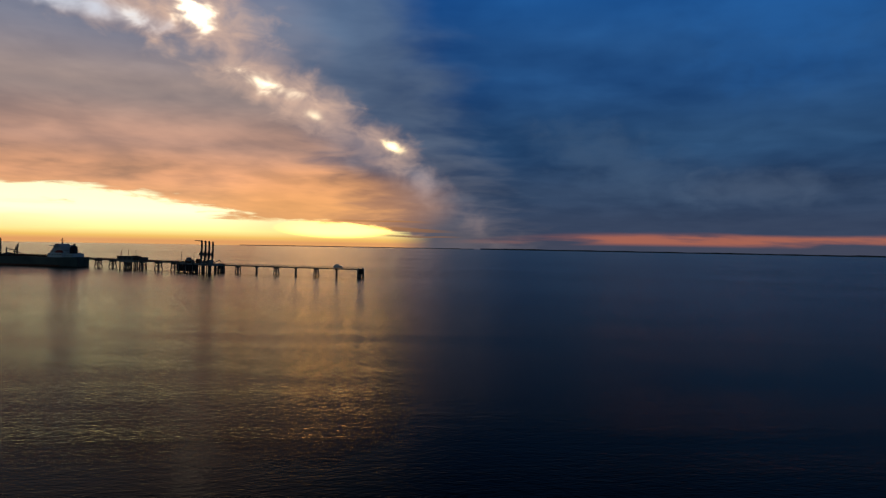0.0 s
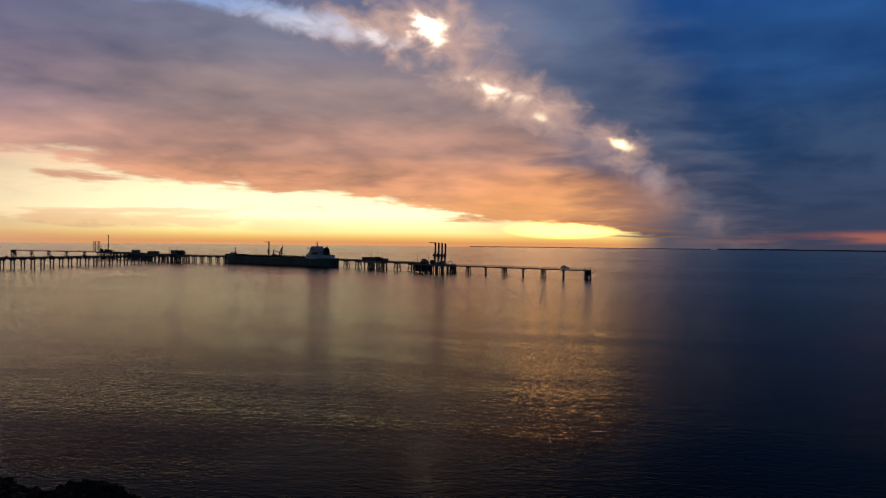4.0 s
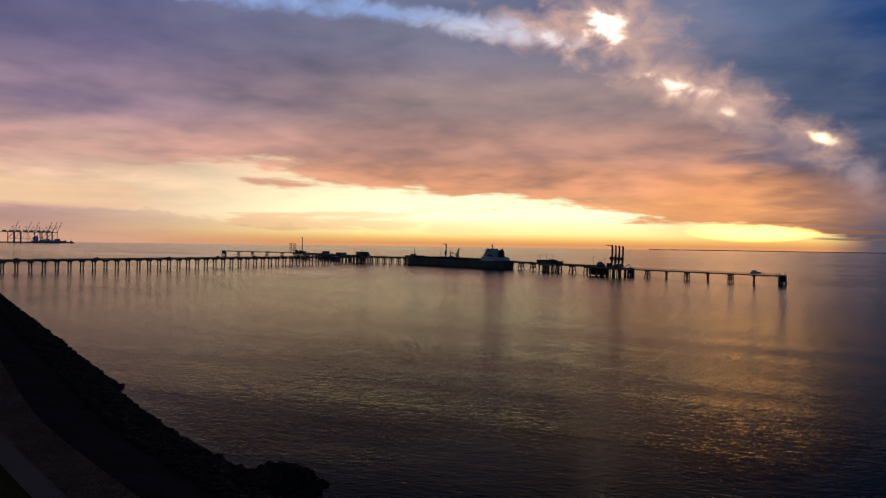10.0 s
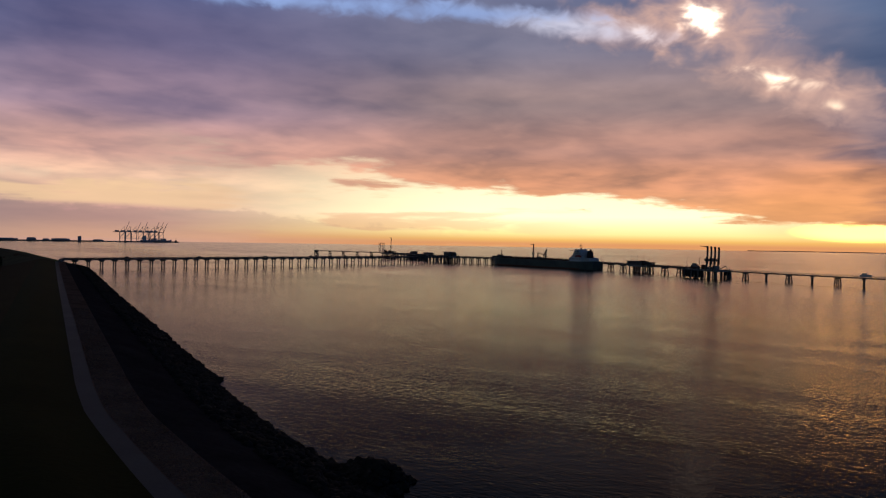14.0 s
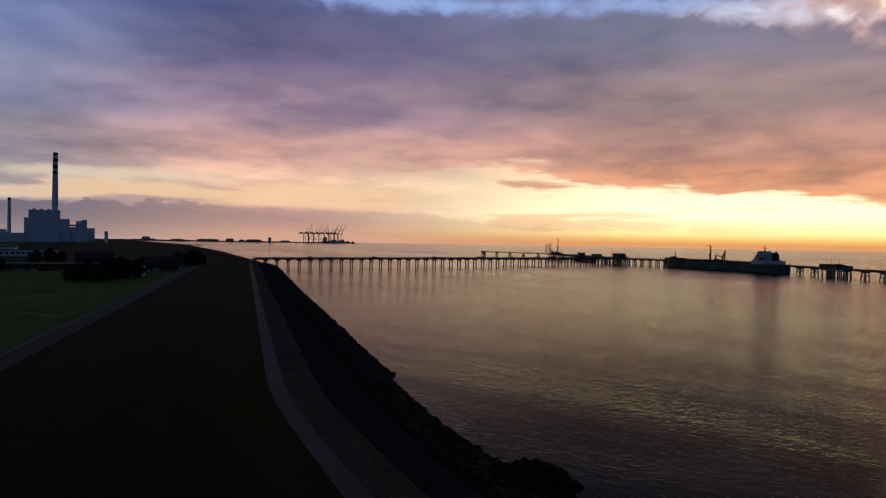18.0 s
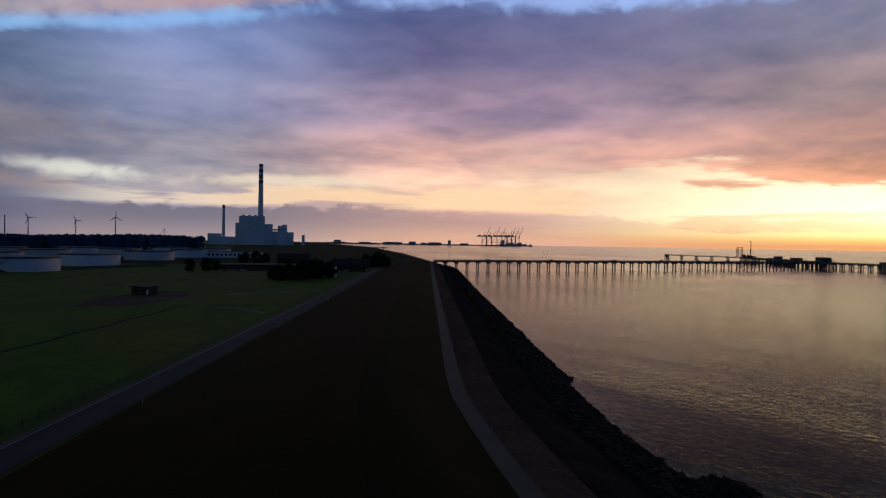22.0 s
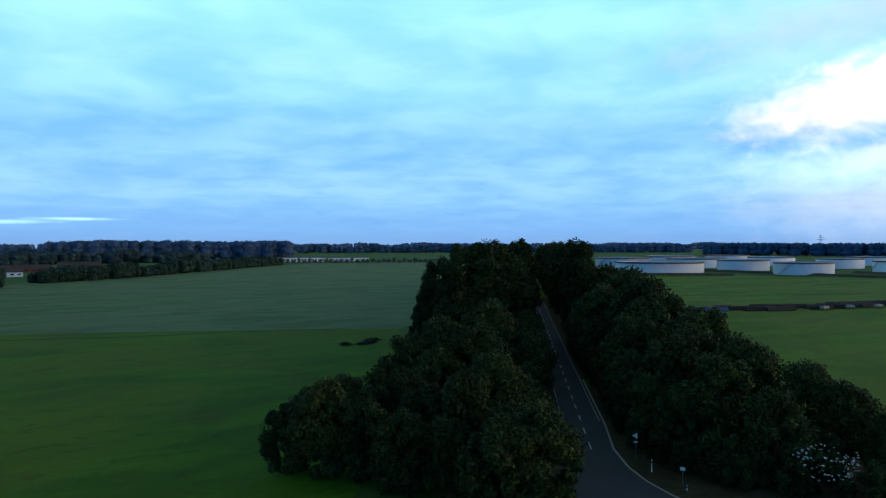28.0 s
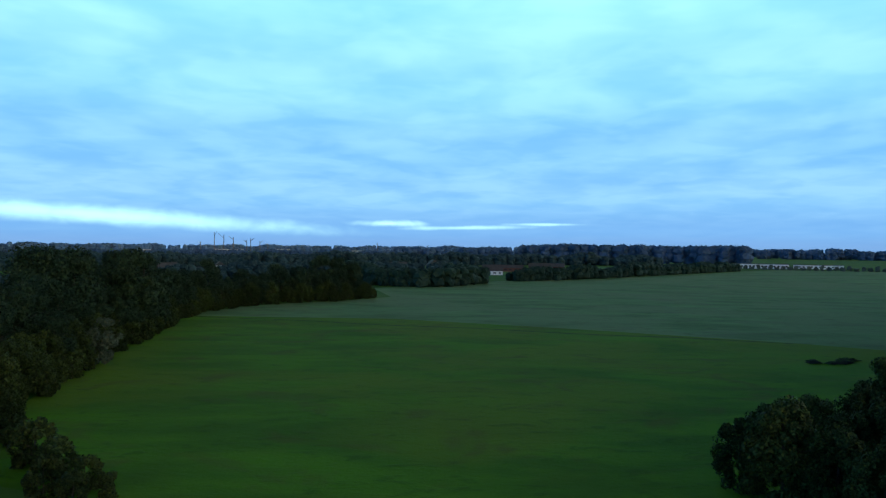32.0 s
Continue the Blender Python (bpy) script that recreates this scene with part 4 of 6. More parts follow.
def ditch(name, line, width, label):
    tagged(ribbon(name, line, width, BUND_DARK, 1.06), label, "ditch", kind="structure")


BUND_DARK = stuff("ditch_reeds", (0.012, 0.024, 0.005), 0.95, vary=0.6, grain=0.8, coarse=0.06, bump=0.3, bump_scale=0.8)
ditch("ditch", [along(s, -91 + 0.6 * math.sin(s * 0.2)) for s in range(97, 260, 6)], 1.6, "narrow dark reedy ditch across the meadow")
ditch("ditch", [along(300 + k * 8, -238 + k * 1.5) for k in range(24)], 1.8, "narrow dark ditch in the meadow")
ditch("ditch", [along(150 + k * 8, -300 - 4 * math.sin(k * 0.3)) for k in range(26)], 1.8, "dark ditch in the far meadow")
ditch("ditch", [Vector((92, -253)).lerp((-95, -190), k / 20) + Vector((0, 1.2 * math.sin(k))) for k in range(21)], 0.9, "faint furrow between two meadows")

# ---------------------------------------------------------------- the jetty
def span(a, b, z, name, label, deck_w, gap, leg, deck_t=1.0, pipes=True, category="jetty"):
    """A piled bridge from plan point a to b: deck, pipes, rails and evenly spaced bents."""
    a, b = Vector(a), Vector(b)
    d = b - a
    root = thing(name, Matrix.Translation((*a, 0)) @ Matrix.Rotation(math.atan2(d.y, d.x), 4, "Z"), label, category, "parts of the tanker jetty")
    n = max(1, round(d.length / gap))
    L = d.length
    part("deck", shape((box, (L / 2, 0, z - deck_t / 2), (L, deck_w, deck_t))), STEEL, root)
    if pipes:
        bm = bmesh.new()
        for k in range(3):
            rod(bm, (0, -deck_w * 0.3 + k * 0.9, z + 0.5), (L, -deck_w * 0.3 + k * 0.9, z + 0.5), 0.32, n=8)
        part("pipeline", bm, RUST, root)
    rail = bmesh.new()
    for y in (-deck_w / 2, deck_w / 2):
        for h in (0.55, 1.1):
            rod(rail, (0, y, z + h), (L, y, z + h), 0.05, n=4)
        for i in range(int(L / 4) + 1):
            rod(rail, (i * 4, y, z - 0.1), (i * 4, y, z + 1.1), 0.05, n=4)
    part("railing", rail, STEEL, root)
    first = None
    for i in range(n + 1):
        x = L * i / n
        if first is None:
            first = part("bent", leg(z - deck_t), STEEL, root)
            first.location.x = x
        else:
            c = first.copy()
            scene.collection.objects.link(c)
            c.location.x = x
    return root


def twin_bent(z, w=2.2, r=0.48):
    """Two pairs of round piles under a cap beam."""
    bm = bmesh.new()
    box(bm, (0, 0, z - 0.5), (3.4, w * 2 + 2.4, 1.0))
    for x in (-1.15, 1.15):
        for y in (-w, w):
            rod(bm, (x, y, -3), (x * 0.9, y, z - 0.9), r, n=8)
    box(bm, (0, 0, 2.2), (2.8, 0.5, 0.5))
    return bm


def pair_bent(z):
    """One pair of round piles under a cap beam, tied by a strut."""
    bm = bmesh.new()
    box(bm, (0, 0, z - 0.5), (2.2, 7.0, 1.0))
    for y in (-2.0, 2.0):
        rod(bm, (0, y * 1.08, -3), (0, y, z - 0.9), 0.55, n=8)
        rod(bm, (0, y, z - 1.6), (0, y, z - 0.9), 0.8, n=8)
    rod(bm, (0, -2.0, 3.0), (0, 2.0, 3.0), 0.22, n=6)
    return bm


def slim_bent(z):
    bm = bmesh.new()
    rod(bm, (0, -0.8, -3), (0, -0.6, z - 0.6), 0.5, n=8)
    rod(bm, (0, 0.8, -3), (0, 0.6, z - 0.6), 0.5, n=8)
    box(bm, (0, 0, z - 0.4), (1.6, 3.0, 0.8))
    return bm


def raked_bent(z, s=1.9):
    """Four raked piles under a block, braced crosswise."""
    bm = bmesh.new()
    for x in (-1, 1):
        for y in (-1, 1):
            rod(bm, (x * s, y * s, -3), (x * s * 0.62, y * s * 0.6, z - 1.0), 0.42, n=8)
    box(bm, (0, 0, z - 0.6), (s * 1.7, s * 1.7, 1.2))
    for y in (-1, 1):
        rod(bm, (-s * 0.95, y * s * 0.9, 0.6), (s * 0.7, y * s * 0.7, z - 1.8), 0.22, n=6)
        rod(bm, (s * 0.95, y * s * 0.9, 0.6), (-s * 0.7, y * s * 0.7, z - 1.8), 0.22, n=6)
    return bm


SHORE, HEAD = along(624, -2), polar(38.6, 905)
span(SHORE, HEAD, 8.0, "jetty_trestle", "long dark piled trestle carrying pipes out from the dike", 7.0, 10.4, pair_bent, category="jetty")
span(HEAD, polar(35.2, 868), 7.6, "jetty_link", "short piled bridge between jetty head and tanker berth", 7.0, 10.0, twin_bent)
span(polar(35.2, 885), polar(26.8, 760), 7.0, "berth_deck", "piled berth deck behind the moored tanker", 9.0, 14.0, twin_bent)
span(polar(26.8, 757), polar(19.5, 640), 7.2, "jetty_link", "piled bridge between the two berths", 7.0, 20.0, lambda z: raked_bent(z, 2.7))
span(polar(40.6, 985), polar(42.2, 1100), 7.6, "jetty_link", "short piled bridge to the upper berth", 7.0, 12.0, twin_bent)
span(HEAD, polar(43.2, 1090), 7.8, "jetty_link", "piled bridge from the jetty head to the upper berth", 7.0, 12.0, twin_bent)
span(polar(43.8, 1110), polar(49.3, 1240), 8.2, "mooring_walkway", "slender walkway on braced piles to the outermost mooring dolphin", 3.0, 38.0, raked_bent, 1.0, False)
WALK_A, WALK_B = Vector(polar(17.3, 622)), Vector(polar(6.75, 556))


def on_walk(a):
    """Metres along the walkway at a bearing from the dike."""
    n = Vector((math.cos(radians(a)), math.sin(radians(a))))
    return -WALK_A.dot(n) / (WALK_B - WALK_A).normalized().dot(n)


walk_root = span(WALK_A, WALK_B, 6.2, "mooring_walkway", "slender straight walkway on braced piles leading to a mooring dolphin", 2.4, 400.0, slim_bent, 0.9, False)
for bent, bearings in ((raked_bent, (16.1, 13.2, 10.1)), (slim_bent, (14.7, 11.7, 8.5))):
    for a in bearings:
        part("bent", bent(5.4), STEEL, walk_root).location.x = on_walk(a)


def dolphin(a, d, z, rz, w=7.0):
    root = thing("mooring_dolphin", at(a, d, 0, rz), "dark concrete mooring dolphin on raked piles", "dolphin", "mooring dolphins")
    for x in (-1, 0, 1):
        for y in (-1, 1):
            part("pile", shape((rod, (x * w * 0.42, y * w * 0.42, -3), (x * w * 0.32, y * w * 0.32, z - 1.6), 0.7, 0.7, 8)), STEEL, root)
    part("cap", shape((box, (0, 0, z - 0.9), (w, w, 1.8))), CONCRETE, root)
    for x in (-1.5, 1.5):
        part("bollard", shape((rod, (x, 0, z), (x, 0, z + 1.0), 0.45, 0.55, 8)), STEEL, root)
    part("fender", shape((box, (0, -w / 2 - 0.5, z - 2.2), (w * 0.6, 0.9, 4.0))), BLACK, root)
    return root


dolphin(6.6, 553, 6.4, 10, 5.5)
dolphin(49.4, 1246, 8.4, 50)
dolphin(17.35, 622, 6.8, 10, 6)
bm = bmesh.new()
box(bm, (0, 0, 7.9), (7, 2.2, 1.6))
box(bm, (-0.8, 0, 9.2), (3.0, 2.0, 1.2))
tagged(mesh_object("work_van", bm, WHITE), "small pale service van parked on the mooring walkway", "van").matrix_world = at(8.4, 566, -0.6, -5)


def tanker_loader(a, d, z, top, rz, folded):
    """A marine loading arm: riser, inboard and outboard legs, counterweight."""
    root = thing("tanker_loader", at(a, d, z, rz), "tall dark steel marine loading arm in its parked position", "loading arm", "marine loading arms")
    h = top - z
    part("riser", shape((rod, (0, 0, 0), (0, 0, h * 0.55), 0.75, 0.6, 8)), STEEL, root)
    part("inboard_arm", shape((rod, (0.5, 0, h * 0.30), (0.35, 0, h), 0.55, 0.40, 8)), STEEL, root)
    part("outboard_arm", shape((rod, (1.3, 0, h * 0.98), (1.2, 0, h * 0.22), 0.40, 0.36, 8)), STEEL, root)
    part("counterweight", shape((box, (-0.9, 0, h * 0.42), (1.6, 1.3, 2.2))), STEEL, root)
    part("sheave", shape((rod, (0.6, -0.3, h), (0.6, 0.3, h), 0.9, 0.9, 12)), STEEL, root)
    if folded:
        part("boom", shape((rod, (0.4, 0, h + 0.2), (-6.5, 0, h + 0.6), 0.35, 0.25, 6)), STEEL, root)
    return root


def platform(a, d, rz, size, z, label):
    root = thing("loading_platform", at(a, d, 0, rz), label, "platform", "parts of the tanker jetty")
    sx, sy = size
    part("deck", shape((box, (0, 0, z - 0.8), (sx, sy, 1.6))), CONCRETE, root)
    n = int(sx / 6)
    pile = None
    for i in range(n + 1):
        for y in (-sy * 0.42, 0, sy * 0.42):
            if pile is None:
                pile = part("pile", shape((rod, (0, 0, -3), (0, 0, z - 1.2), 0.6, 0.6, 8)), STEEL, root)
                one = pile
            else:
                one = pile.copy()
                scene.collection.objects.link(one)
            one.location = (-sx / 2 + 1 + i * (sx - 2) / n, y, 0)
    for i in range(11):
        x, h = random.uniform(-sx * 0.44, sx * 0.44), random.uniform(1.6, 4.6)
        part("valve_house", shape((box, (x, random.uniform(-sy * 0.3, sy * 0.3), z + h / 2), (random.uniform(1.4, 4.2), random.uniform(2, 4), h))), random.choice((RUST, STEEL, CONCRETE)), root)
    for i in range(3):
        x = -sx * 0.4 + i * sx * 0.37
        part("lamp_mast", shape((rod, (x, -sy * 0.4, z), (x, -sy * 0.4, z + 9), 0.16, 0.1, 6), (box, (x + 0.5, -sy * 0.4, z + 9), (1.4, 0.3, 0.2))), STEEL, root)
    bm = bmesh.new()
    for i in range(5):
        x = -sx * 0.4 + i * sx * 0.2
        rod(bm, (x, 0, z + 0.3), (x + sx * 0.12, 2, z + 3.2), 0.28, n=6)
        rod(bm, (x + sx * 0.12, 2, z + 3.2), (x + sx * 0.12, sy * 0.3, z + 0.4), 0.28, n=6)
    part("manifold", bm, STEEL, root)
    return root


platform_outer = platform(18.9, 622, -20, (34, 16), 7.2, "crowded dark loading platform with manifolds and valve houses")
for i in range(7):
    part("fender_panel", shape((box, (-15.2 + i * 3.1, -8.5, 3.4), (2.5, 0.7, 5.6)), (box, (-15.2 + i * 3.1, -8.15, 5.4), (0.8, 0.6, 1.2))), BLACK, platform_outer)
for i in range(5):
    part("fender_pile", shape((rod, (-14 + i * 7, -9.2, -3), (-14 + i * 7, -9.0, 8.6), 0.45, 0.45, 8)), STEEL, platform_outer)
for i, a in enumerate((18.84, 18.57, 18.30, 18.03)):
    tanker_loader(a, 620 + i * 2, 7.2, 25.5 - 0.3 * i, -20, i == 0)
platform(32.0, 818, -25, (36, 16), 7.2, "dark loading platform behind the moored tanker")
tanker_loader(32.0, 812, 7.2, 24.5, -25, True)
rt = thing("tanker_loader", at(31.0, 806, 7.2, -25), "marine loading arm stretched out to the tanker's deck", "loading arm", "marine loading arms")
part("riser", shape((rod, (0, 0, 0), (0, 0, 10), 0.7, 0.6, 8)), STEEL, rt)
part("inboard_arm", shape((rod, (-5, 0, 5), (2, 0, 13), 0.5, 0.4, 8)), STEEL, rt)
part("outboard_arm", shape((rod, (2, 0, 13), (7, -4, 6), 0.4, 0.35, 8)), STEEL, rt)
part("brace", shape((rod, (-4.5, 0, 5), (1.5, 0, 9), 0.3, 0.3, 6)), STEEL, rt)
platform(43.5, 1105, -30, (40, 18), 7.8, "far dark loading platform with a lattice tower")
tw = thing("lattice_tower", at(44.2, 1108, 7.8, -30), "scaffolded dark steel tower on the far loading platform", "tower")
bm = bmesh.new()
for x in (-4, 4):
    for y in (-3, 3):
        rod(bm, (x, y, 0), (x, y, 15), 0.35, n=6)
for k in range(6):
    box(bm, (0, 0, k * 3.0), (8.6, 6.6, 0.4))
part("frame", bm, STEEL, tw)
bm = bmesh.new()
for k in range(5):
    rod(bm, (-4, -3, k * 3), (4, -3, k * 3 + 3), 0.18, n=4)
    rod(bm, (4, 3, k * 3), (-4, 3, k * 3 + 3), 0.18, n=4)
part("bracing", bm, STEEL, tw)
tanker_loader(43.45, 1104, 7.8, 31.0, -30, True)


def hut(a, d, z, rz, size, label, name="jetty_hut", wall=STEEL):
    root = thing(name, at(a, d, z, rz), label, "hut", "huts on the jetty")
    sx, sy, sz = size
    part("wall", shape((box, (0, 0, sz / 2), size)), wall, root)
    part("roof", shape((box, (0, 0, sz + 0.2), (sx + 0.8, sy + 0.8, 0.4))), ROOF, root)
    for i in range(3):
        part("window", shape((box, (-sx * 0.3 + i * sx * 0.3, -sy / 2 - 0.03, sz * 0.6), (sx * 0.16, 0.08, sz * 0.3))), BLACK, root)
    return root


hut(38.7, 905, 8.0, -25, (15, 10, 5.2), "square dark control hut at the jetty head")
hut(23.9, 700, 7.2, -20, (18, 9, 3.4), "low dark service hut on the jetty")
hut(22.9, 688, 7.2, -20, (6, 5, 2.6), "small dark hut on the jetty")
hut(40.4, 985, 7.8, -30, (20, 8, 3.0), "long low dark shed on the jetty")
hut(41.6, 1050, 7.8, -30, (10, 8, 3.6), "dark equipment shed on the jetty")
platform(38.6, 906, -25, (24, 18), 8.0, "square piled platform under the control hut")
platform(23.6, 698, -20, (22, 12), 7.2, "square piled platform between the berths")
for i, o in enumerate((0.40, 0.36, 0.52, 0.5, 0.62)):
    p = Vector(SHORE).lerp(Vector(HEAD), o - 0.25 * (i % 2))
    bm = shape((box, (0, 0, 0.9), (3.6, 1.7, 0.9)), (box, (0.2, 0, 1.6), (1.9, 1.5, 0.7)))
    tagged(mesh_object("parked_van", bm, STEEL), "small dark vehicle parked on the trestle deck", "vehicle").matrix_world = Matrix.Translation((p.x, p.y, 8.0)) @ Matrix.Rotation(math.atan2(HEAD[1] - SHORE[1], HEAD[0] - SHORE[0]), 4, "Z")


# ---------------------------------------------------------------- the tanker
def hull(bm, L, W, H, sheer, bow=0.16, stern=0.07):
    """A ship's hull with flared bow and rounded stern; bow towards +x."""
    secs = []
    for i in range(21):
        t = i / 20
        x = -L / 2 + L * t
        w = W / 2 * min(1, (0.55 + 0.45 * min(1, t / stern))) * (1 if t < 1 - bow else max(0.02, math.cos((t - 1 + bow) / bow * math.pi / 2) ** 0.6))
        top = H + sheer * max(0, (t - 0.88) / 0.12) + 0.6 * max(0, (0.1 - t) / 0.1)
        secs.append([bm.verts.new((x - (1 - t) * 0.0 - (0.02 * L if t > 0.99 and k < 2 else 0), y * w * f, z)) for k, (y, f, z) in enumerate(((1, 0.7, -3.0), (1, 0.96, 0.5), (1, 1.0, top), (-1, 1.0, top), (-1, 0.96, 0.5), (-1, 0.7, -3.0)))])
    for p, q in zip(secs[:-1], secs[1:]):
        for k in range(5):
            bm.faces.new((p[k], q[k], q[k + 1], p[k + 1]))
    bm.faces.new(secs[0][::-1])
    bm.faces.new(secs[-1])


ship_a, ship_b = Vector(polar(26.9, 738)), Vector(polar(35.0, 864))
mid, dirv = (ship_a + ship_b) / 2, ship_b - ship_a
LS = dirv.length
ship = thing("tanker", Matrix.Translation((mid.x, mid.y, 0)) @ Matrix.Rotation(math.atan2(dirv.y, dirv.x), 4, "Z"), "dull green-black oil tanker with a white deckhouse moored at the jetty", "ship")
bm = bmesh.new()
hull(bm, LS, 27, 8.2, 2.4)
part("hull", bm, SHIP_GREEN, ship)
part("boot_topping", shape((box, (-LS * 0.02, 13.4, 0.7), (LS * 0.80, 0.25, 1.4))), RUST, ship, "rusty band along the waterline")
bm = bmesh.new()
box(bm, (8, 0, 8.9), (LS * 0.74, 4.5, 0.9))
for k in range(9):
    box(bm, (-LS * 0.26 + k * LS * 0.075, 0, 8.7), (1.2, 24, 0.8))
part("pipe_rack", bm, RUST, ship)
for y in (-1.4, -0.5, 0.4, 1.3):
    part("deck_pipe", shape((rod, (-LS * 0.28, y, 9.8), (LS * 0.42, y, 9.8), 0.3, 0.3, 6)), RUST, ship)
for k in range(12):
    x = -LS * 0.25 + k * LS * 0.057
    part("tank_hatch", shape((rod, (x, 6.5, 8.1), (x, 6.5, 9.3 + 0.4 * (k % 3)), 1.0, 1.0, 10), (rod, (x + 2.5, 8.5, 8.1), (x + 2.5, 8.5, 10.6), 0.2, 0.2, 6)), RUST, ship)
part("catwalk", shape((box, (8, 3.4, 10.6), (LS * 0.70, 1.2, 0.15)), *[(rod, (-LS * 0.26 + k * 8, 3.4, 8.2), (-LS * 0.26 + k * 8, 3.4, 10.6), 0.12, 0.12, 4) for k in range(15)]), STEEL, ship)
# accommodation block: one deck over another, each with its slab, windows and rail
house = part("deckhouse", shape((box, (-LS * 0.372, 0, 10.2), (17, 22, 4.2))), WHITE, ship, "white multi-deck accommodation block")
for x0, z, sx, sy in ((-0.368, 13.3, 13.5, 18), (-0.362, 15.7, 10.5, 15), (-0.357, 17.9, 8.0, 13)):
    part("deck_tier", shape((box, (LS * x0, 0, z), (sx, sy, 2.1))), WHITE, house)
    part("deck_slab", shape((box, (LS * x0, 0, z - 1.15), (sx + 1.6, sy + 1.6, 0.22))), STEEL, house)
    rail = bmesh.new()
    for dx_ in range(6):
        rod(rail, (LS * x0 + (dx_ / 5 - 0.5) * (sx + 1.4), sy / 2 + 0.7, z - 1.0), (LS * x0 + (dx_ / 5 - 0.5) * (sx + 1.4), sy / 2 + 0.7, z), 0.06, n=4)
    rod(rail, (LS * x0 - (sx + 1.4) / 2, sy / 2 + 0.7, z), (LS * x0 + (sx + 1.4) / 2, sy / 2 + 0.7, z), 0.06, n=4)
    part("deck_rail", rail, WHITE, house)
    for k in range(4):
        part("window", shape((box, (LS * x0 + (k - 1.5) * sx * 0.22, sy / 2 + 0.04, z + 0.2), (1.0, 0.12, 0.8))), BLACK, house)
for k in range(5):
    part("window", shape((box, (-LS * 0.372 + (k - 2) * 3.1, 11.04, 10.8), (0.9, 0.12, 0.9))), BLACK, house)
part("bridge_wing", shape((box, (-LS * 0.354, 0, 19.1), (4.0, 26, 0.5)), (box, (-LS * 0.354, 0, 20.0), (5.5, 12, 1.6))), WHITE, ship)
part("bridge_windows", shape((box, (-LS * 0.354 + 2.8, 0, 20.2), (0.12, 10.5, 0.8)), (box, (-LS * 0.354, 6.04, 20.2), (4.2, 0.12, 0.8))), BLACK, ship)
bm = shape((box, (-LS * 0.435, 0, 13.6), (6.0, 6.5, 11.0), 0, 0.82))
bmesh.ops.bevel(bm, geom=bm.edges[:], offset=0.9, segments=2, affect="EDGES")
fun = part("funnel", bm, HULL, ship, "black tapered funnel")
for y in (-1.0, 0.2, 1.2):
    part("exhaust_pipe", shape((rod, (-LS * 0.437, y, 18.6), (-LS * 0.440, y, 20.6), 0.4, 0.4, 8)), STEEL, fun)
part("engine_casing", shape((box, (-LS * 0.437, 0, 10.0), (10, 14, 3.6))), WHITE, ship)
part("mast", shape((rod, (-LS * 0.355, 0, 20.6), (-LS * 0.355, 0, 26.4), 0.45, 0.22, 8), (box, (-LS * 0.355, 0, 23.4), (0.4, 5, 0.35)), (box, (-LS * 0.353, 0, 24.6), (3.2, 0.4, 0.35)), (rod, (-LS * 0.362, 0, 20.6), (-LS * 0.355, 0, 23.4), 0.2, 0.2, 6)), STEEL, ship)
part("foremast", shape((rod, (LS * 0.43, 0, 10), (LS * 0.43, 0, 19.0), 0.45, 0.22, 8), (box, (LS * 0.43, 0, 16.5), (0.4, 3.4, 0.3)), (rod, (LS * 0.415, 0, 10), (LS * 0.43, 0, 16), 0.2, 0.2, 6)), STEEL, ship)
for x, top, reach in ((0.03, 15.5, -0.075), (-0.03, 13.0, -0.06)):
    part("hose_crane", shape((rod, (LS * x, 2, 8), (LS * x, 2, top), 0.8, 0.6, 8), (rod, (LS * x, 2, top - 0.4), (LS * (x + reach), 4, top - 1.6), 0.45, 0.25, 6), (rod, (LS * x, 2, top + 1.4), (LS * (x + reach * 0.7), 3.4, top - 1.0), 0.12, 0.12, 4), (rod, (LS * x, 2, top), (LS * x, 2, top + 1.5), 0.3, 0.2, 6)), STEEL, ship)
part("manifold", shape(*[(rod, (LS * 0.0 + k * 2.2, -12, 9.6), (LS * 0.0 + k * 2.2, 12, 9.6), 0.35, 0.35, 6) for k in range(5)]), STEEL, ship)
part("forecastle", shape((box, (LS * 0.425, 0, 9.6), (17, 17, 2.2))), SHIP_GREEN, ship)
part("windlass", shape((rod, (LS * 0.445, -4, 11.4), (LS * 0.445, 4, 11.4), 0.9, 0.9, 10), (box, (LS * 0.445, 0, 11.0), (2.4, 3, 1.2))), STEEL, ship)
part("lifeboat", shape((box, (-LS * 0.405, 11.8, 13.4), (7.5, 2.4, 1.6), 0, 0.8), (box, (-LS * 0.405, 11.8, 14.5), (4.5, 2.0, 0.8), 0, 0.7)), RED, ship)
part("stern_rail", shape(*[(rod, (-LS * 0.49 + k * 3, 9.5, 8.8), (-LS * 0.49 + k * 3, 9.5, 10.0), 0.07, 0.07, 4) for k in range(5)], (rod, (-LS * 0.49, 9.5, 10.0), (-LS * 0.42, 9.5, 10.0), 0.07, 0.07, 4)), STEEL, ship)
bm = bmesh.new()
for y in (-12.7, 12.7):
    rod(bm, (-LS * 0.3, y, 9.3), (LS * 0.36, y, 9.3), 0.07, n=4)
    for k in range(24):
        x = -LS * 0.3 + k * LS * 0.66 / 23
        rod(bm, (x, y, 8.1), (x, y, 9.3), 0.06, n=4)
part("guard_rail", bm, STEEL, ship)
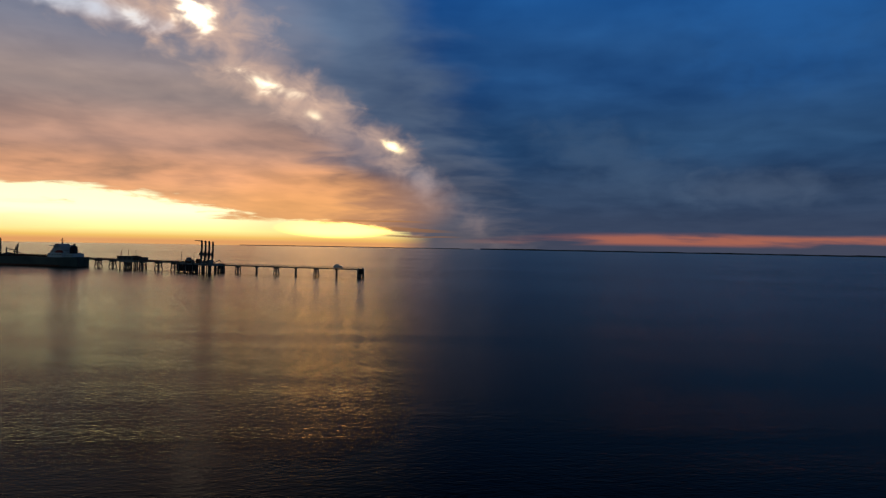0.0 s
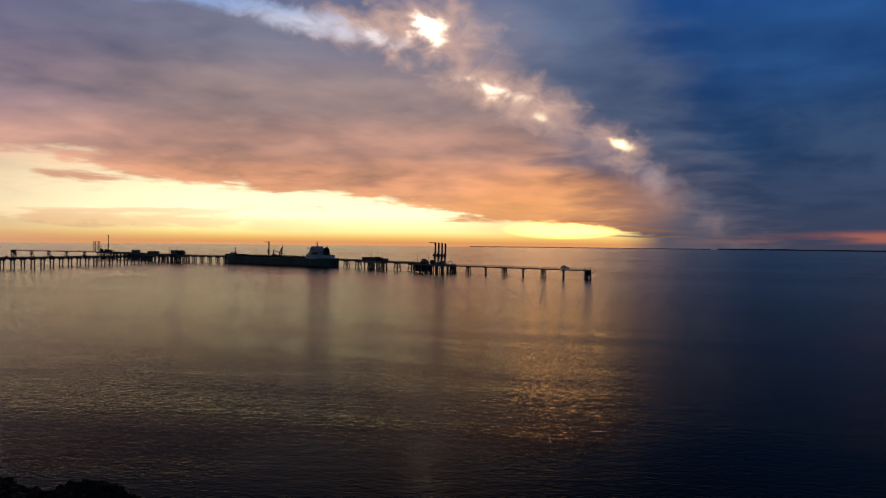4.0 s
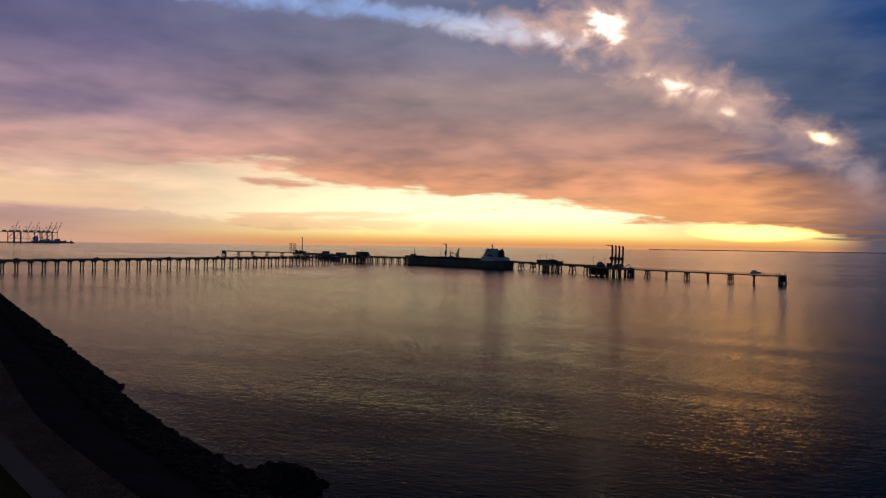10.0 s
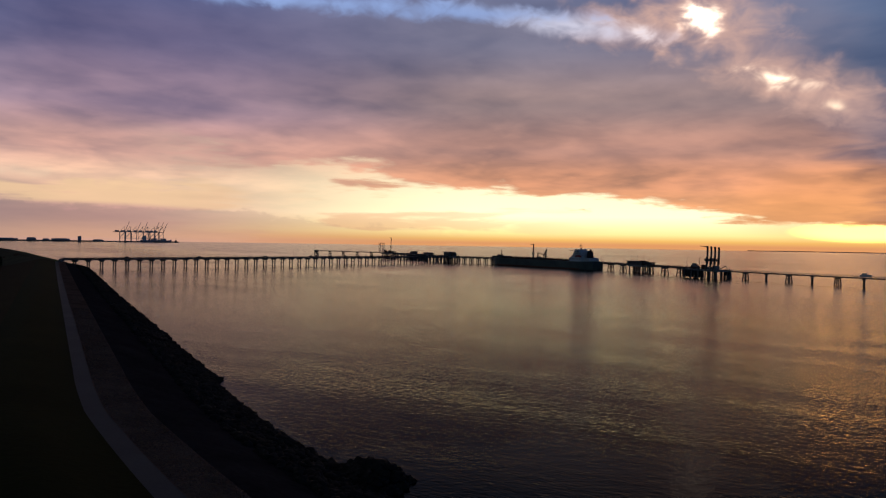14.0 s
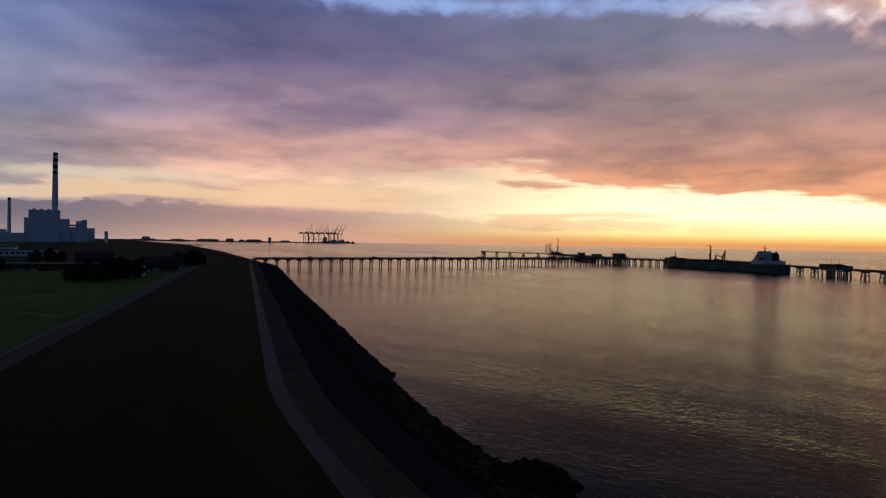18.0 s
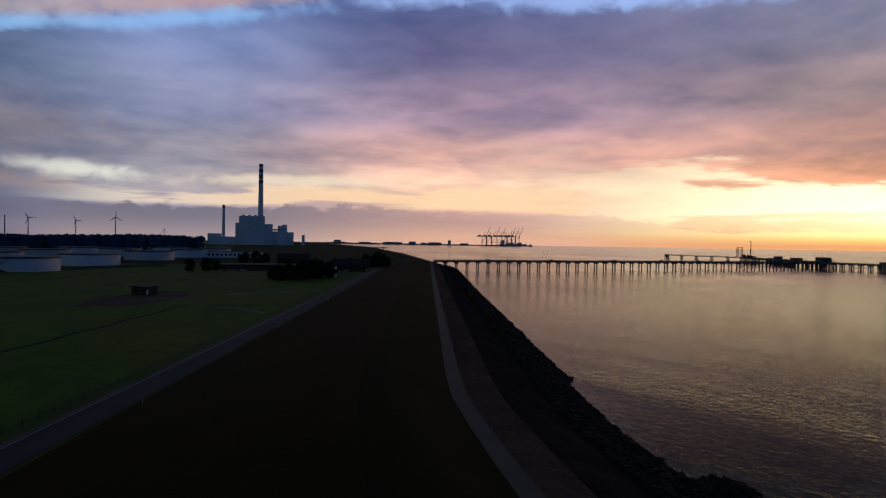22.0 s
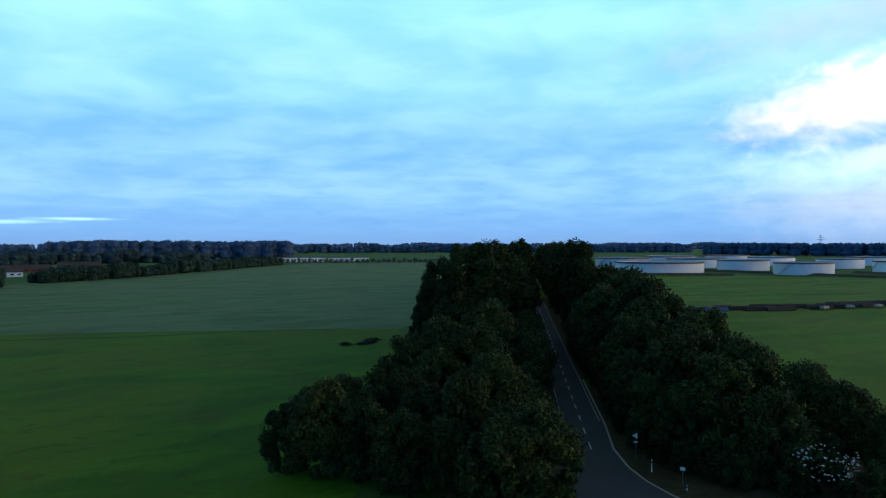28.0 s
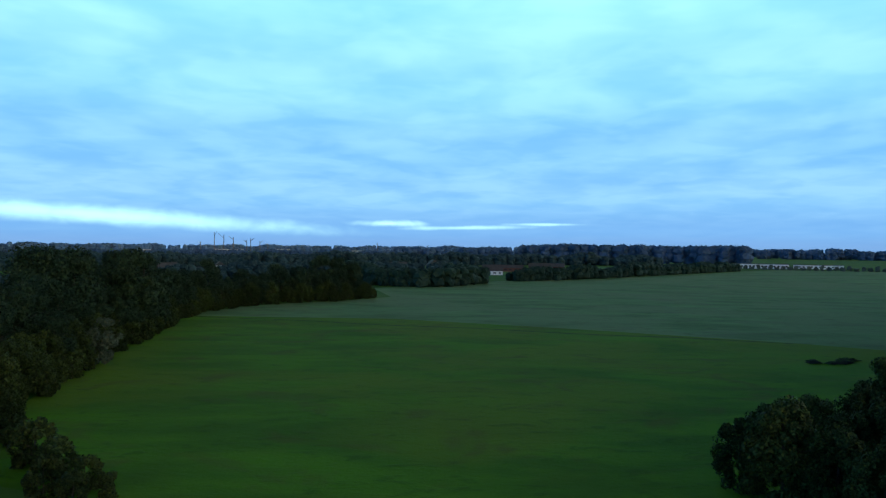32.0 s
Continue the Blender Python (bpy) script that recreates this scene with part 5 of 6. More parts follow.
# mooring lines from bow and stern to the berth
for x0, x1 in ((0.47, 0.60), (0.44, 0.36), (-0.48, -0.58), (-0.45, -0.36)):
    part("mooring_line", shape((rod, (LS * x0, -8, 9.5), (LS * x1, -24, 7.4), 0.09, 0.09, 4)), STEEL, ship)
boat = thing("mooring_boat", at(32.3, 815, 0, -30), "small white workboat lying alongside the tanker", "boat")
bm = bmesh.new()
hull(bm, 14, 4, 1.4, 0.7)
part("hull", bm, HULL, boat)
part("cabin", shape((box, (-1, 0, 2.4), (5, 2.8, 2.2))), WHITE, boat)
boat.location = (*polar(33.4, 822), 0)


# ---------------------------------------------------------------- tank farm
def tank_model():
    """A floating-roof oil tank, 46 m across."""
    root = thing("storage_tank", pose(0, 0, 0), "", "")
    bm = bmesh.new()
    R, H, n = 23.0, 10.0, 64
    ring = lambda r, z: [bm.verts.new((r * math.cos(2 * math.pi * i / n), r * math.sin(2 * math.pi * i / n), z)) for i in range(n)]
    loops = [ring(R, 0), ring(R, H), ring(R - 0.15, H), ring(R - 0.15, H - 2.6)]
    for p, q in zip(loops[:-1], loops[1:]):
        for i in range(n):
            bm.faces.new((p[i], p[(i + 1) % n], q[(i + 1) % n], q[i]))
    part("shell", bm, TANK_WHITE, root)
    bm = bmesh.new()
    bmesh.ops.create_circle(bm, cap_ends=True, segments=n, radius=R - 0.2, matrix=Matrix.Translation((0, 0, H - 2.5)))
    part("floating_roof", bm, RUST, root, "stained sunken floating roof")
    bm = bmesh.new()
    for z, r0 in ((H - 0.05, 0.9), (H - 1.2, 0.5)):
        a = [bm.verts.new(((R + q) * math.cos(2 * math.pi * i / n), (R + q) * math.sin(2 * math.pi * i / n), z + h)) for q, h in ((0.02, 0), (r0, 0), (r0, 0.22), (0.02, 0.22)) for i in range(n)]
        for k in range(4):
            for i in range(n):
                bm.faces.new((a[k * n + i], a[k * n + (i + 1) % n], a[((k + 1) % 4) * n + (i + 1) % n], a[((k + 1) % 4) * n + i]))
    part("wind_girder", bm, STEEL, root)
    bm = bmesh.new()
    lo, hi = ([bm.verts.new(((R + 0.06) * math.cos(2 * math.pi * i / n), (R + 0.06) * math.sin(2 * math.pi * i / n), z)) for i in range(n)] for z in (H - 1.15, H - 0.08))
    for i in range(n):
        bm.faces.new((lo[i], lo[(i + 1) % n], hi[(i + 1) % n], hi[i]))
    part("rim_band", bm, STEEL, root, "dark band round the shell below the tank's rim")
    bm = bmesh.new()
    for i in range(24):
        t = i / 23
        a = 0.8 + t * 0.55
        box(bm, ((R + 0.8) * math.cos(a), (R + 0.8) * math.sin(a), 0.2 + t * (H - 0.2)), (0.9, 1.0, 0.12), math.degrees(a))
    rod(bm, ((R + 1.2) * math.cos(0.8), (R + 1.2) * math.sin(0.8), 1.2), ((R + 1.2) * math.cos(1.35), (R + 1.2) * math.sin(1.35), H + 1), 0.06, n=4)
    part("stairway", bm, STEEL, root)
    return root


model = tank_model()
LBL = "low white cylindrical oil tank standing on the grass"
for a, d, dia in ((97.6, 560, 46), (93.4, 655, 47), (117.3, 648, 45), (121.3, 732, 46), (104.4, 628, 45), (111.1, 738, 50), (99.4, 724, 50), (89.4, 800, 49), (86.6, 900, 42), (115.0, 830, 44), (106.1, 752, 46), (127.3, 636, 73), (124.6, 800, 60), (119.4, 900, 50), (109.3, 860, 50), (101.8, 860, 50), (96.2, 850, 48), (91.4, 930, 48), (113.0, 960, 54), (104.6, 960, 52), (98.8, 980, 52), (94.0, 1000, 52), (126.4, 930, 60), (122.4, 1020, 56), (84.9, 1010, 46), (87.9, 1040, 46), (130.0, 820, 60)):
    t = copy_thing(model, at(a, d, 0.9, random.uniform(0, 360)))
    t.scale = (dia / 46, dia / 46, 1.0)
    tagged(t, LBL if dia < 60 else "wide low white oil tank with a sunken floating roof", "tank", "tank farm")
for o in (*model.children_recursive, model):
    bpy.data.objects.remove(o)
# earth bund in front of the tanks
BUND = stuff("bund_soil", (0.075, 0.07, 0.04), 0.95, vary=0.4, grain=0.6, coarse=0.05, bump=0.1)
for k, (a0, a1, d0, d1) in enumerate(((88.5, 101.5, 640, 525), (101.0, 114.0, 590, 690), (112.0, 124.0, 600, 690), (122.0, 131, 600, 590))):
    p, q = Vector(polar(a0, d0)), Vector(polar(a1, d1))
    d = q - p
    bm = bmesh.new()
    prof = ((-6, 0.9), (-1.5, 2.7), (1.5, 2.7), (6, 0.9))
    rows = [[bm.verts.new((*(p + d * i / 12 + Vector((-d.y, d.x)).normalized() * w), z + (0.25 * random.random() if z > 1 else 0))) for w, z in prof] for i in range(13)]
    for u, w in zip(rows[:-1], rows[1:]):
        for j in range(3):
            bm.faces.new((u[j], w[j], w[j + 1], u[j + 1]))
    tagged(mesh_object("earth_bund", bm, BUND), "low earth bund along the tank farm", "bund", kind="structure")

# ---------------------------------------------------------------- power station and skyline
PS = 2460.0
station = thing("power_station", at(82.3, PS, 1, 82.3 + 0), "grey coal power station with a huge boiler house", "power station")
# local x: to the right as seen from the dike; y: away from it
K = PS * math.pi / 180


def block(name, a0, a1, z0, z1, depth=40.0, back=0.0, mat=GREY, parent=station, c=82.3, label=""):
    bm = bmesh.new()
    box(bm, ((c - (a0 + a1) / 2) * K, back, (z0 + z1) / 2 - 1), (abs(a1 - a0) * K, depth, z1 - z0))
    bmesh.ops.bevel(bm, geom=bm.edges[:], offset=0.6, segments=1, affect="EDGES")
    return part(name, bm, mat, parent, label)


bh = block("boiler_house", 81.05, 82.98, 1, 97, 70, 0)
block("stair_tower", 82.98, 83.25, 1, 74, 50, 5)
block("bunker_bay", 80.45, 81.05, 1, 72, 45, 0)
block("filter_house", 80.0, 80.5, 1, 48, 40, 10)
block("turbine_hall", 83.2, 84.9, 1, 28, 50, 0)
block("workshop", 84.3, 85.3, 1, 38, 40, 20)
block("gypsum_store", 78.8, 79.35, 1, 46, 40, 30)
block("low_hall", 79.4, 80.1, 1, 22, 50, -20)
for k in range(4):
    part("roof_vent", shape((box, ((82.3 - 81.3 - k * 0.45) * K, 0, 98), (9, 9, 5))), GREY, bh)
for k, (a, z) in enumerate(((79.85, 66), (79.65, 60), (79.5, 70))):
    part("silo", shape((rod, ((82.3 - a) * K, 5, 0), ((82.3 - a) * K, 5, z), 8, 8, 16)), GREY, station)
part("conveyor", shape((box, ((82.3 - 80.1) * K, 0, 52), (50, 5, 5))), STEEL, station)
for n_, a, h, r0, r1 in (("main_chimney", 81.37, 277, 10.5, 6.6), ("old_chimney", 84.13, 132, 5.5, 4.2), ("stub_chimney", 78.07, 37, 5, 5)):
    ch = thing(n_, at(a, PS + (35 if h > 200 else 0), 1), "very tall slim grey chimney with dark top bands" if h > 200 else "slim plain grey concrete chimney", "chimney", "power station chimneys")
    part("shaft", shape((rod, (0, 0, 0), (0, 0, h - 1), r0, r1, 24)), GREY, ch)
    if h > 100:
        for k in range(4 if h > 200 else 1):
            z = h - 6 - k * 19
            rr = r0 + (r1 - r0) * z / h
            part("band", shape((rod, (0, 0, z - 4.5), (0, 0, z + 4.5), rr + 0.35, rr + 0.3, 24)), CHIMNEY_RED if k else STEEL, ch)


def turbine(a, d, hub, blade, spin):
    root = thing("wind_turbine", at(a, d, 1, a + 20), "distant white three-bladed wind turbine", "wind turbine", "wind turbines")
    part("tower", shape((rod, (0, 0, 0), (0, 0, hub), 2.3, 1.3, 12)), WHITE, root)
    part("nacelle", shape((box, (0, 1.5, hub + 1), (3.4, 8, 3.4))), WHITE, root)
    for k in range(3):
        an = spin + k * 2 * math.pi / 3
        bm = bmesh.new()
        dx_, dz_ = math.cos(an), math.sin(an)
        rod(bm, (0, -3, hub + 1), (dx_ * blade * 0.3, -3, hub + 1 + dz_ * blade * 0.3), 1.1, 1.5, 6)
        rod(bm, (dx_ * blade * 0.3, -3, hub + 1 + dz_ * blade * 0.3), (dx_ * blade, -3, hub + 1 + dz_ * blade), 1.5, 0.3, 6)
        part("blade", bm, WHITE, root)


for a, d, hub, bl, sp in ((101.66, 2500, 82, 22, 0.05), (97.26, 2600, 76, 22, 0.1), (94.31, 2700, 72, 20, 0.0), (91.72, 2500, 82, 24, 1.55)):
    turbine(a, d, hub, bl, sp)


def pylon(a, d, h, label="distant grey lattice power pylon"):
    root = thing("pylon", at(a, d, 1, a), label, "pylon", "power pylons")
    bm = bmesh.new()
    for x in (-1, 1):
        for y in (-1, 1):
            rod(bm, (x * 4, y * 4, 0), (x * 0.8, y * 0.8, h), 0.4, 0.25, 4)
    for k in range(8):
        z0, z1 = h * k / 8, h * (k + 1) / 8
        w0, w1 = 4 - 3.2 * k / 8, 4 - 3.2 * (k + 1) / 8
        rod(bm, (-w0, -w0, z0), (w1, -w1, z1), 0.22, n=4)
        rod(bm, (w0, w0, z0), (-w1, w1, z1), 0.22, n=4)
    part("lattice", bm, STEEL, root)
    for z, w in ((h * 0.72, 11), (h * 0.84, 8), (h * 0.95, 5)):
        part("cross_arm", shape((rod, (-w, 0, z), (w, 0, z), 0.4, 0.4, 4)), STEEL, root)


pylon(99.45, 2200, 62)
pylon(88.4, 2300, 48)
pylon(109.9, 2400, 46)
pylon(116.2, 2500, 52)
bm = shape((rod, (0, 0, 0), (0, 0, 84), 2.0, 1.6, 10))
tagged(mesh_object("radio_mast", bm, STEEL), "plain dark distant radio mast", "mast").matrix_world = at(98.65, 2600, 1)

# the far shore with its container terminal
LAND = stuff("far_shore_land", (0.13, 0.14, 0.15), 0.95, vary=0.3, grain=0.05, coarse=0.01)


def shore(name, a0, a1, d, z, label, n=24, depth=60.0, rough=0.3):
    bm = bmesh.new()
    rows = []
    for i in range(n + 1):
        a = a0 + (a1 - a0) * i / n
        zz = z * (1 - rough + rough * (0.5 + noise.noise((a * 3.7, z, 0.5))) * 1.3)
        rows.append([bm.verts.new((*polar(a, d + q), h)) for q, h in ((0, -1), (4, zz * 0.6), (depth * 0.4, zz), (depth, zz * 0.8), (depth, -1))])
    for u, w in zip(rows[:-1], rows[1:]):
        for j in range(4):
            bm.faces.new((u[j], w[j], w[j + 1], u[j + 1]))
    return tagged(mesh_object(name, bm, LAND), label, "shore", kind="structure")


shore("terminal_shore", 59.7, 80.0, 3900, 7, "low grey quay of the far container terminal", 40, 200)
shore("far_shore_north", -34, -3, 4880, 9, "thin dark far shore on the horizon", 60)
shore("far_shore_sun", -2.5, 16, 4900, 4.5, "thin far shore under the setting sun", 40)


def sts_crane(a, d, raised, spin):
    """A ship-to-shore gantry crane."""
    root = thing("gantry_crane", at(a, d, 4, spin), "distant blue-grey ship-to-shore gantry crane" + (" with its boom raised" if raised else " with its boom lowered"), "crane", "container cranes")
    bm = bmesh.new()
    for x in (-12, 12):
        for y in (-9, 9):
            rod(bm, (x, y, 0), (x, y, 48), 1.3, n=6)
        rod(bm, (x, -9, 16), (x, 9, 16), 1.2, n=6)
        rod(bm, (x, -9, 46), (x, 9, 46), 1.2, n=6)
    for y in (-9, 9):
        rod(bm, (-12, y, 16), (12, y, 16), 1.0, n=6)
        rod(bm, (-12, y, 18), (12, y, 46), 0.7, n=6)
    part("portal", bm, HAZE_STEEL, root)
    part("girder", shape((box, (-16, 0, 48), (56, 6, 3.4))), HAZE_STEEL, root)
    part("apex_frame", shape((rod, (12, -6, 48), (8, 0, 76), 1.0, 0.8, 6), (rod, (12, 6, 48), (8, 0, 76), 1.0, 0.8, 6), (rod, (-12, 0, 48), (8, 0, 76), 0.8, 0.8, 6)), HAZE_STEEL, root)
    tip = (32, 0, 100) if raised else (72, 0, 49)
    part("boom", shape((rod, (12, -2, 49), (tip[0], -2, tip[2]), 1.3, 0.8, 6), (rod, (12, 2, 49), (tip[0], 2, tip[2]), 1.3, 0.8, 6)), HAZE_STEEL, root)
    part("stay", shape((rod, (8, 0, 76), (tip[0] * 0.7, 0, tip[2] * 0.8), 0.35, 0.35, 4)), HAZE_STEEL, root)
    part("machinery_house", shape((box, (-26, 0, 53), (18, 9, 7))), HAZE_STEEL, root)


for a, r in ((63.6, True), (62.8, True), (62.35, True), (61.55, True), (61.25, True), (60.95, True), (63.2, False), (62.0, False)):
    sts_crane(a, 3980 + random.uniform(-20, 20), r, a - 4 + random.uniform(-8, 8))
fs = thing("container_ship", at(61.3, 3940, 0, 61), "distant hazy grey container ship at the terminal", "ship")
bm = bmesh.new()
hull(bm, 150, 32, 11, 4)
part("hull", bm, HAZE_STEEL, fs)
part("deckhouse", shape((box, (-52, 0, 22), (14, 28, 22))), WHITE, fs)
part("funnel", shape((box, (-64, 0, 21), (8, 9, 16))), HAZE_STEEL, fs)
part("containers", shape(*[(box, (-32 + k * 15, 0, 13 + (k % 3) * 1.2), (13, 29, 5 + (k % 3) * 3)) for k in range(6)]), HAZE_STEEL, fs)
tug = thing("tug", at(59.9, 3850, 0, -20), "small dark tug far off on the water", "boat")
bm = bmesh.new()
hull(bm, 34, 10, 4, 2)
part("hull", bm, HULL, tug)
part("wheelhouse", shape((box, (2, 0, 8), (10, 7, 9)), (rod, (2, 0, 12), (2, 0, 22), 0.6, 0.3, 6)), STEEL, tug)
for a, w, h, n_ in ((75.4, 40, 16, "far_silo_block"), (71.0, 110, 8, "far_hall"), (69.4, 40, 12, "far_hall"), (67.6, 80, 9, "far_hall"), (66.4, 16, 22, "far_silo_block"), (73.2, 70, 6, "far_hall"), (68.5, 30, 7, "far_hall"), (65.2, 50, 6, "far_hall")):
    root = thing(n_, at(a, 4000, 4, a), "distant hazy grey harbour building", "building", "harbour buildings")
    part("wall", shape((box, (0, 0, h / 2), (w, 40, h))), HAZE_TOWN, root)
    part("roof", shape((box, (0, 0, h + 0.8), (w * 0.7, 30, 1.6))), HAZE_TOWN, root)

# ---------------------------------------------------------------- the rocky foot of the dike
def stone_mesh(name, seed, mat):
    """One rough boulder about a metre across."""
    bm = bmesh.new()
    bmesh.ops.create_icosphere(bm, subdivisions=1, radius=0.5)
    for v in bm.verts:
        n = noise.noise_vector(v.co * 2.3 + Vector((seed * 7.1, seed, 0)))
        v.co = Vector((v.co.x * 1.15, v.co.y * 0.9, v.co.z * 0.72)) + n * 0.22
    me = bpy.data.meshes.new(name)
    bm.to_mesh(me)
    bm.free()
    me.materials.append(mat)
    return me


STONES = [stone_mesh("boulder", k, ROCK) for k in range(5)]


def edge_v(s):
    """Where the stones end, measured from the path: notched and ragged."""
    base = lerp(s, ((40, 22.6), (66, 23.0), (69, 29.0), (75, 28.5), (79, 23.4), (96, 23.2), (128, 23.4), (134, 25.6), (150, 25.0), (220, 24.6), (300, 24.0), (640, 24.5))) + near_shift(s)
    return base - 1.2 + 0.7 * noise.noise((s * 0.22, 1.0, 0.0)) + 0.5 * noise.noise((s * 0.7, 4.0, 0.0))


def stone_field(name, s0, s1, n, label, size=1.0, inner=15.0):
    src = [np.array([v.co[:] for v in m.vertices]) for m in STONES]
    tri = [np.array([p.vertices[:] for p in m.polygons]) for m in STONES]
    V, F, off = [], [], 0
    for i in range(n):
        s = s0 + (s1 - s0) * RNG.random()
        ev = edge_v(s)
        v = ev - (ev - inner) * RNG.random() ** 1.7
        x, y, z = dike_point(s, v)
        k = int(RNG.integers(0, len(src)))
        sc = size * (0.6 + 1.0 * RNG.random() ** 2)
        a, b = RNG.random() * 6.28, RNG.random() * 0.8
        R = np.array(Euler((b, b * 0.6, a)).to_matrix())
        V.append(src[k] @ R.T * sc + np.array([x, y, max(z, -0.25) + 0.12 * sc]))
        F.append(tri[k] + off)
        off += len(src[k])
    V, F = np.concatenate(V), np.concatenate(F)
    me = bpy.data.meshes.new(name)
    me.vertices.add(len(V))
    me.vertices.foreach_set("co", V.astype(np.float32).ravel())
    me.loops.add(F.size)
    me.loops.foreach_set("vertex_index", F.astype(np.int32).ravel())
    me.polygons.add(len(F))
    me.polygons.foreach_set("loop_start", np.arange(0, F.size, 3, dtype=np.int32))
    me.polygons.foreach_set("loop_total", np.full(len(F), 3, dtype=np.int32))
    me.materials.append(ROCK)
    me.update(calc_edges=True)
    return tagged(new(name, me), label, "rocks", kind="stuff")


stone_field("rubble_shore", 40, 180, 6500, "dark weedy boulders along the water's edge", 0.95)
stone_field("rubble_shore_far", 180, 420, 4000, "dark weedy boulders along the water's edge", 1.3)
stone_field("rubble_shore_end", 420, 660, 1500, "dark boulders below the dike near the trestle", 1.8)
# a mound of boulders that juts into the water
head = thing("boulder_groyne", Matrix.Translation((*along(71.5, 30.2), 0)), "rounded mound of black weedy boulders jutting into the water", "groyne")
for i in range(150):
    a, r = RNG.random() * 6.28, math.sqrt(RNG.random())
    x, y = r * 5.6 * math.cos(a), r * 3.4 * math.sin(a)
    ob = new("boulder", STONES[i % 5])
    ob.parent = head
    sx, sy = x * -SU + y * CU, x * CU + y * SU
    ob.matrix_basis = Matrix.Translation((sx, sy, 1.3 * (1 - r * r) - 0.1)) @ Euler((RNG.random(), RNG.random(), a)).to_matrix().to_4x4() @ Matrix.Scale(0.8 + RNG.random() * 0.9, 4)
# cobbles strewn on the gravel strip
PEBBLE = stuff("gravel_stones", (0.25, 0.145, 0.105), 0.9, vary=0.5, grain=3.0, coarse=0.5)
src = [np.array([v.co[:] for v in m.vertices]) for m in STONES]
tri = [np.array([p.vertices[:] for p in m.polygons]) for m in STONES]
V, F, off = [], [], 0
for i in range(9000):
    s, v = 45 + 180 * RNG.random() ** 1.6, 2.3 + 4.5 * RNG.random()
    x, y, z = dike_point(s, v)
    k = i % 5
    sc = 0.10 + 0.20 * RNG.random() ** 2
    a = RNG.random() * 6.28
    R = np.array(Euler((0, 0, a)).to_matrix())
    V.append(src[k] @ R.T * sc + np.array([x, y, z + 0.06]))
    F.append(tri[k] + off)
    off += len(src[k])
V, F = np.concatenate(V), np.concatenate(F)
tagged(raw_mesh("loose_gravel", V, F, PEBBLE), "loose brown cobbles on the verge beside the path", "gravel", kind="stuff")

# ---------------------------------------------------------------- the car park and inn at the dike's bend
LEAFY = [tree_model("tree", 9.0, 5.0, 0.05, 40, 2600, 0.55, LEAF_DARK) for _ in range(2)]
for a, d, sc in ((86.6, 545, 0.95), (85.3, 550, 1.05), (84.6, 560, 0.85), (79.9, 430, 1.0), (79.0, 436, 1.15), (78.2, 440, 1.2), (77.4, 446, 1.35), (76.8, 452, 1.25), (76.0, 462, 1.1), (80.4, 440, 0.8), (73.0, 640, 1.25), (72.3, 650, 1.5), (71.6, 660, 1.3), (82.6, 720, 1.2), (81.6, 735, 1.3), (80.9, 745, 1.0), (77.0, 560, 1.0), (75.6, 600, 0.9), (79.2, 600, 0.8), (74.4, 640, 0.9)):
    x, y = polar(a, d)
    plant(LEAFY[0] if sc < 1.1 else LEAFY[1], x, y, sc, "dark bushy tree beside the car park", "car park trees")
for m in LEAFY:
    for o in (*m.children_recursive, m):
        bpy.data.objects.remove(o)


def building(a, d, rz, size, label, wall=BRICK, flat=True, name="building", group="buildings by the dike", cover=None):
    root = thing(name, at(a, d, 1.0, rz), label, "building", group)
    sx, sy, sz = size
    part("wall", shape((box, (0, 0, sz / 2), size)), wall, root)
    if flat:
        part("roof", shape((box, (0, 0, sz + 0.25), (sx + 1.2, sy + 1.2, 0.5))), cover or ROOF, root)
    else:
        bm = bmesh.new()
        v = [bm.verts.new(p) for p in ((-sx / 2 - 0.5, -sy / 2 - 0.5, sz), (sx / 2 + 0.5, -sy / 2 - 0.5, sz), (sx / 2 + 0.5, sy / 2 + 0.5, sz), (-sx / 2 - 0.5, sy / 2 + 0.5, sz), (-sx / 2 - 0.5, 0, sz + sy * 0.45), (sx / 2 + 0.5, 0, sz + sy * 0.45))]
        for f in ((0, 1, 5, 4), (2, 3, 4, 5), (0, 4, 3), (1, 2, 5), (3, 2, 1, 0)):
            bm.faces.new([v[i] for i in f])
        part("roof", bm, ROOF, root)
    n = max(2, int(sx / 5))
    for i in range(n):
        w = part("window", shape((box, (-sx / 2 + (i + 0.5) * sx / n, -sy / 2 - 0.04, sz * 0.55), (sx / n * 0.5, 0.1, sz * 0.35))), BLACK, root)
    part("door", shape((box, (sx * 0.45, -sy / 2 - 0.05, 1.05), (1.1, 0.1, 2.1))), WHITE, root)
    return root


building(81.7, 585, 80, (62, 12, 3.6), "long low brick building with a pale flat roof behind parked cars", BRICK, cover=CONCRETE)
building(76.2, 470, 70, (12, 9, 6.5), "two-storey white inn with a flat roof", WHITE)
building(74.2, 560, 70, (26, 10, 5), "low dark building beside the dike road", BRICK, False)
building(78.8, 690, 75, (30, 12, 5), "low brick house behind trees", BRICK, False)
building(83.4, 900, 80, (70, 20, 7), "long pale shed behind the tanks", WHITE)
building(89.7, 330, 50, (8.5, 6, 3.0), "small dark brick pump house in the meadow", BRICK, True, "pump_house")
root = thing("observation_canopy", at(73.2, 690, 1.0, 72), "raised flat canopy on posts above the dike", "canopy")
part("roof", shape((box, (0, 0, 17.0), (44, 8, 0.8))), STEEL, root)
for x in (-18, -6, 6, 18):
    part("post", shape((rod, (x, 0, 0), (x, 0, 16.8), 0.35, 0.35, 8)), STEEL, root)


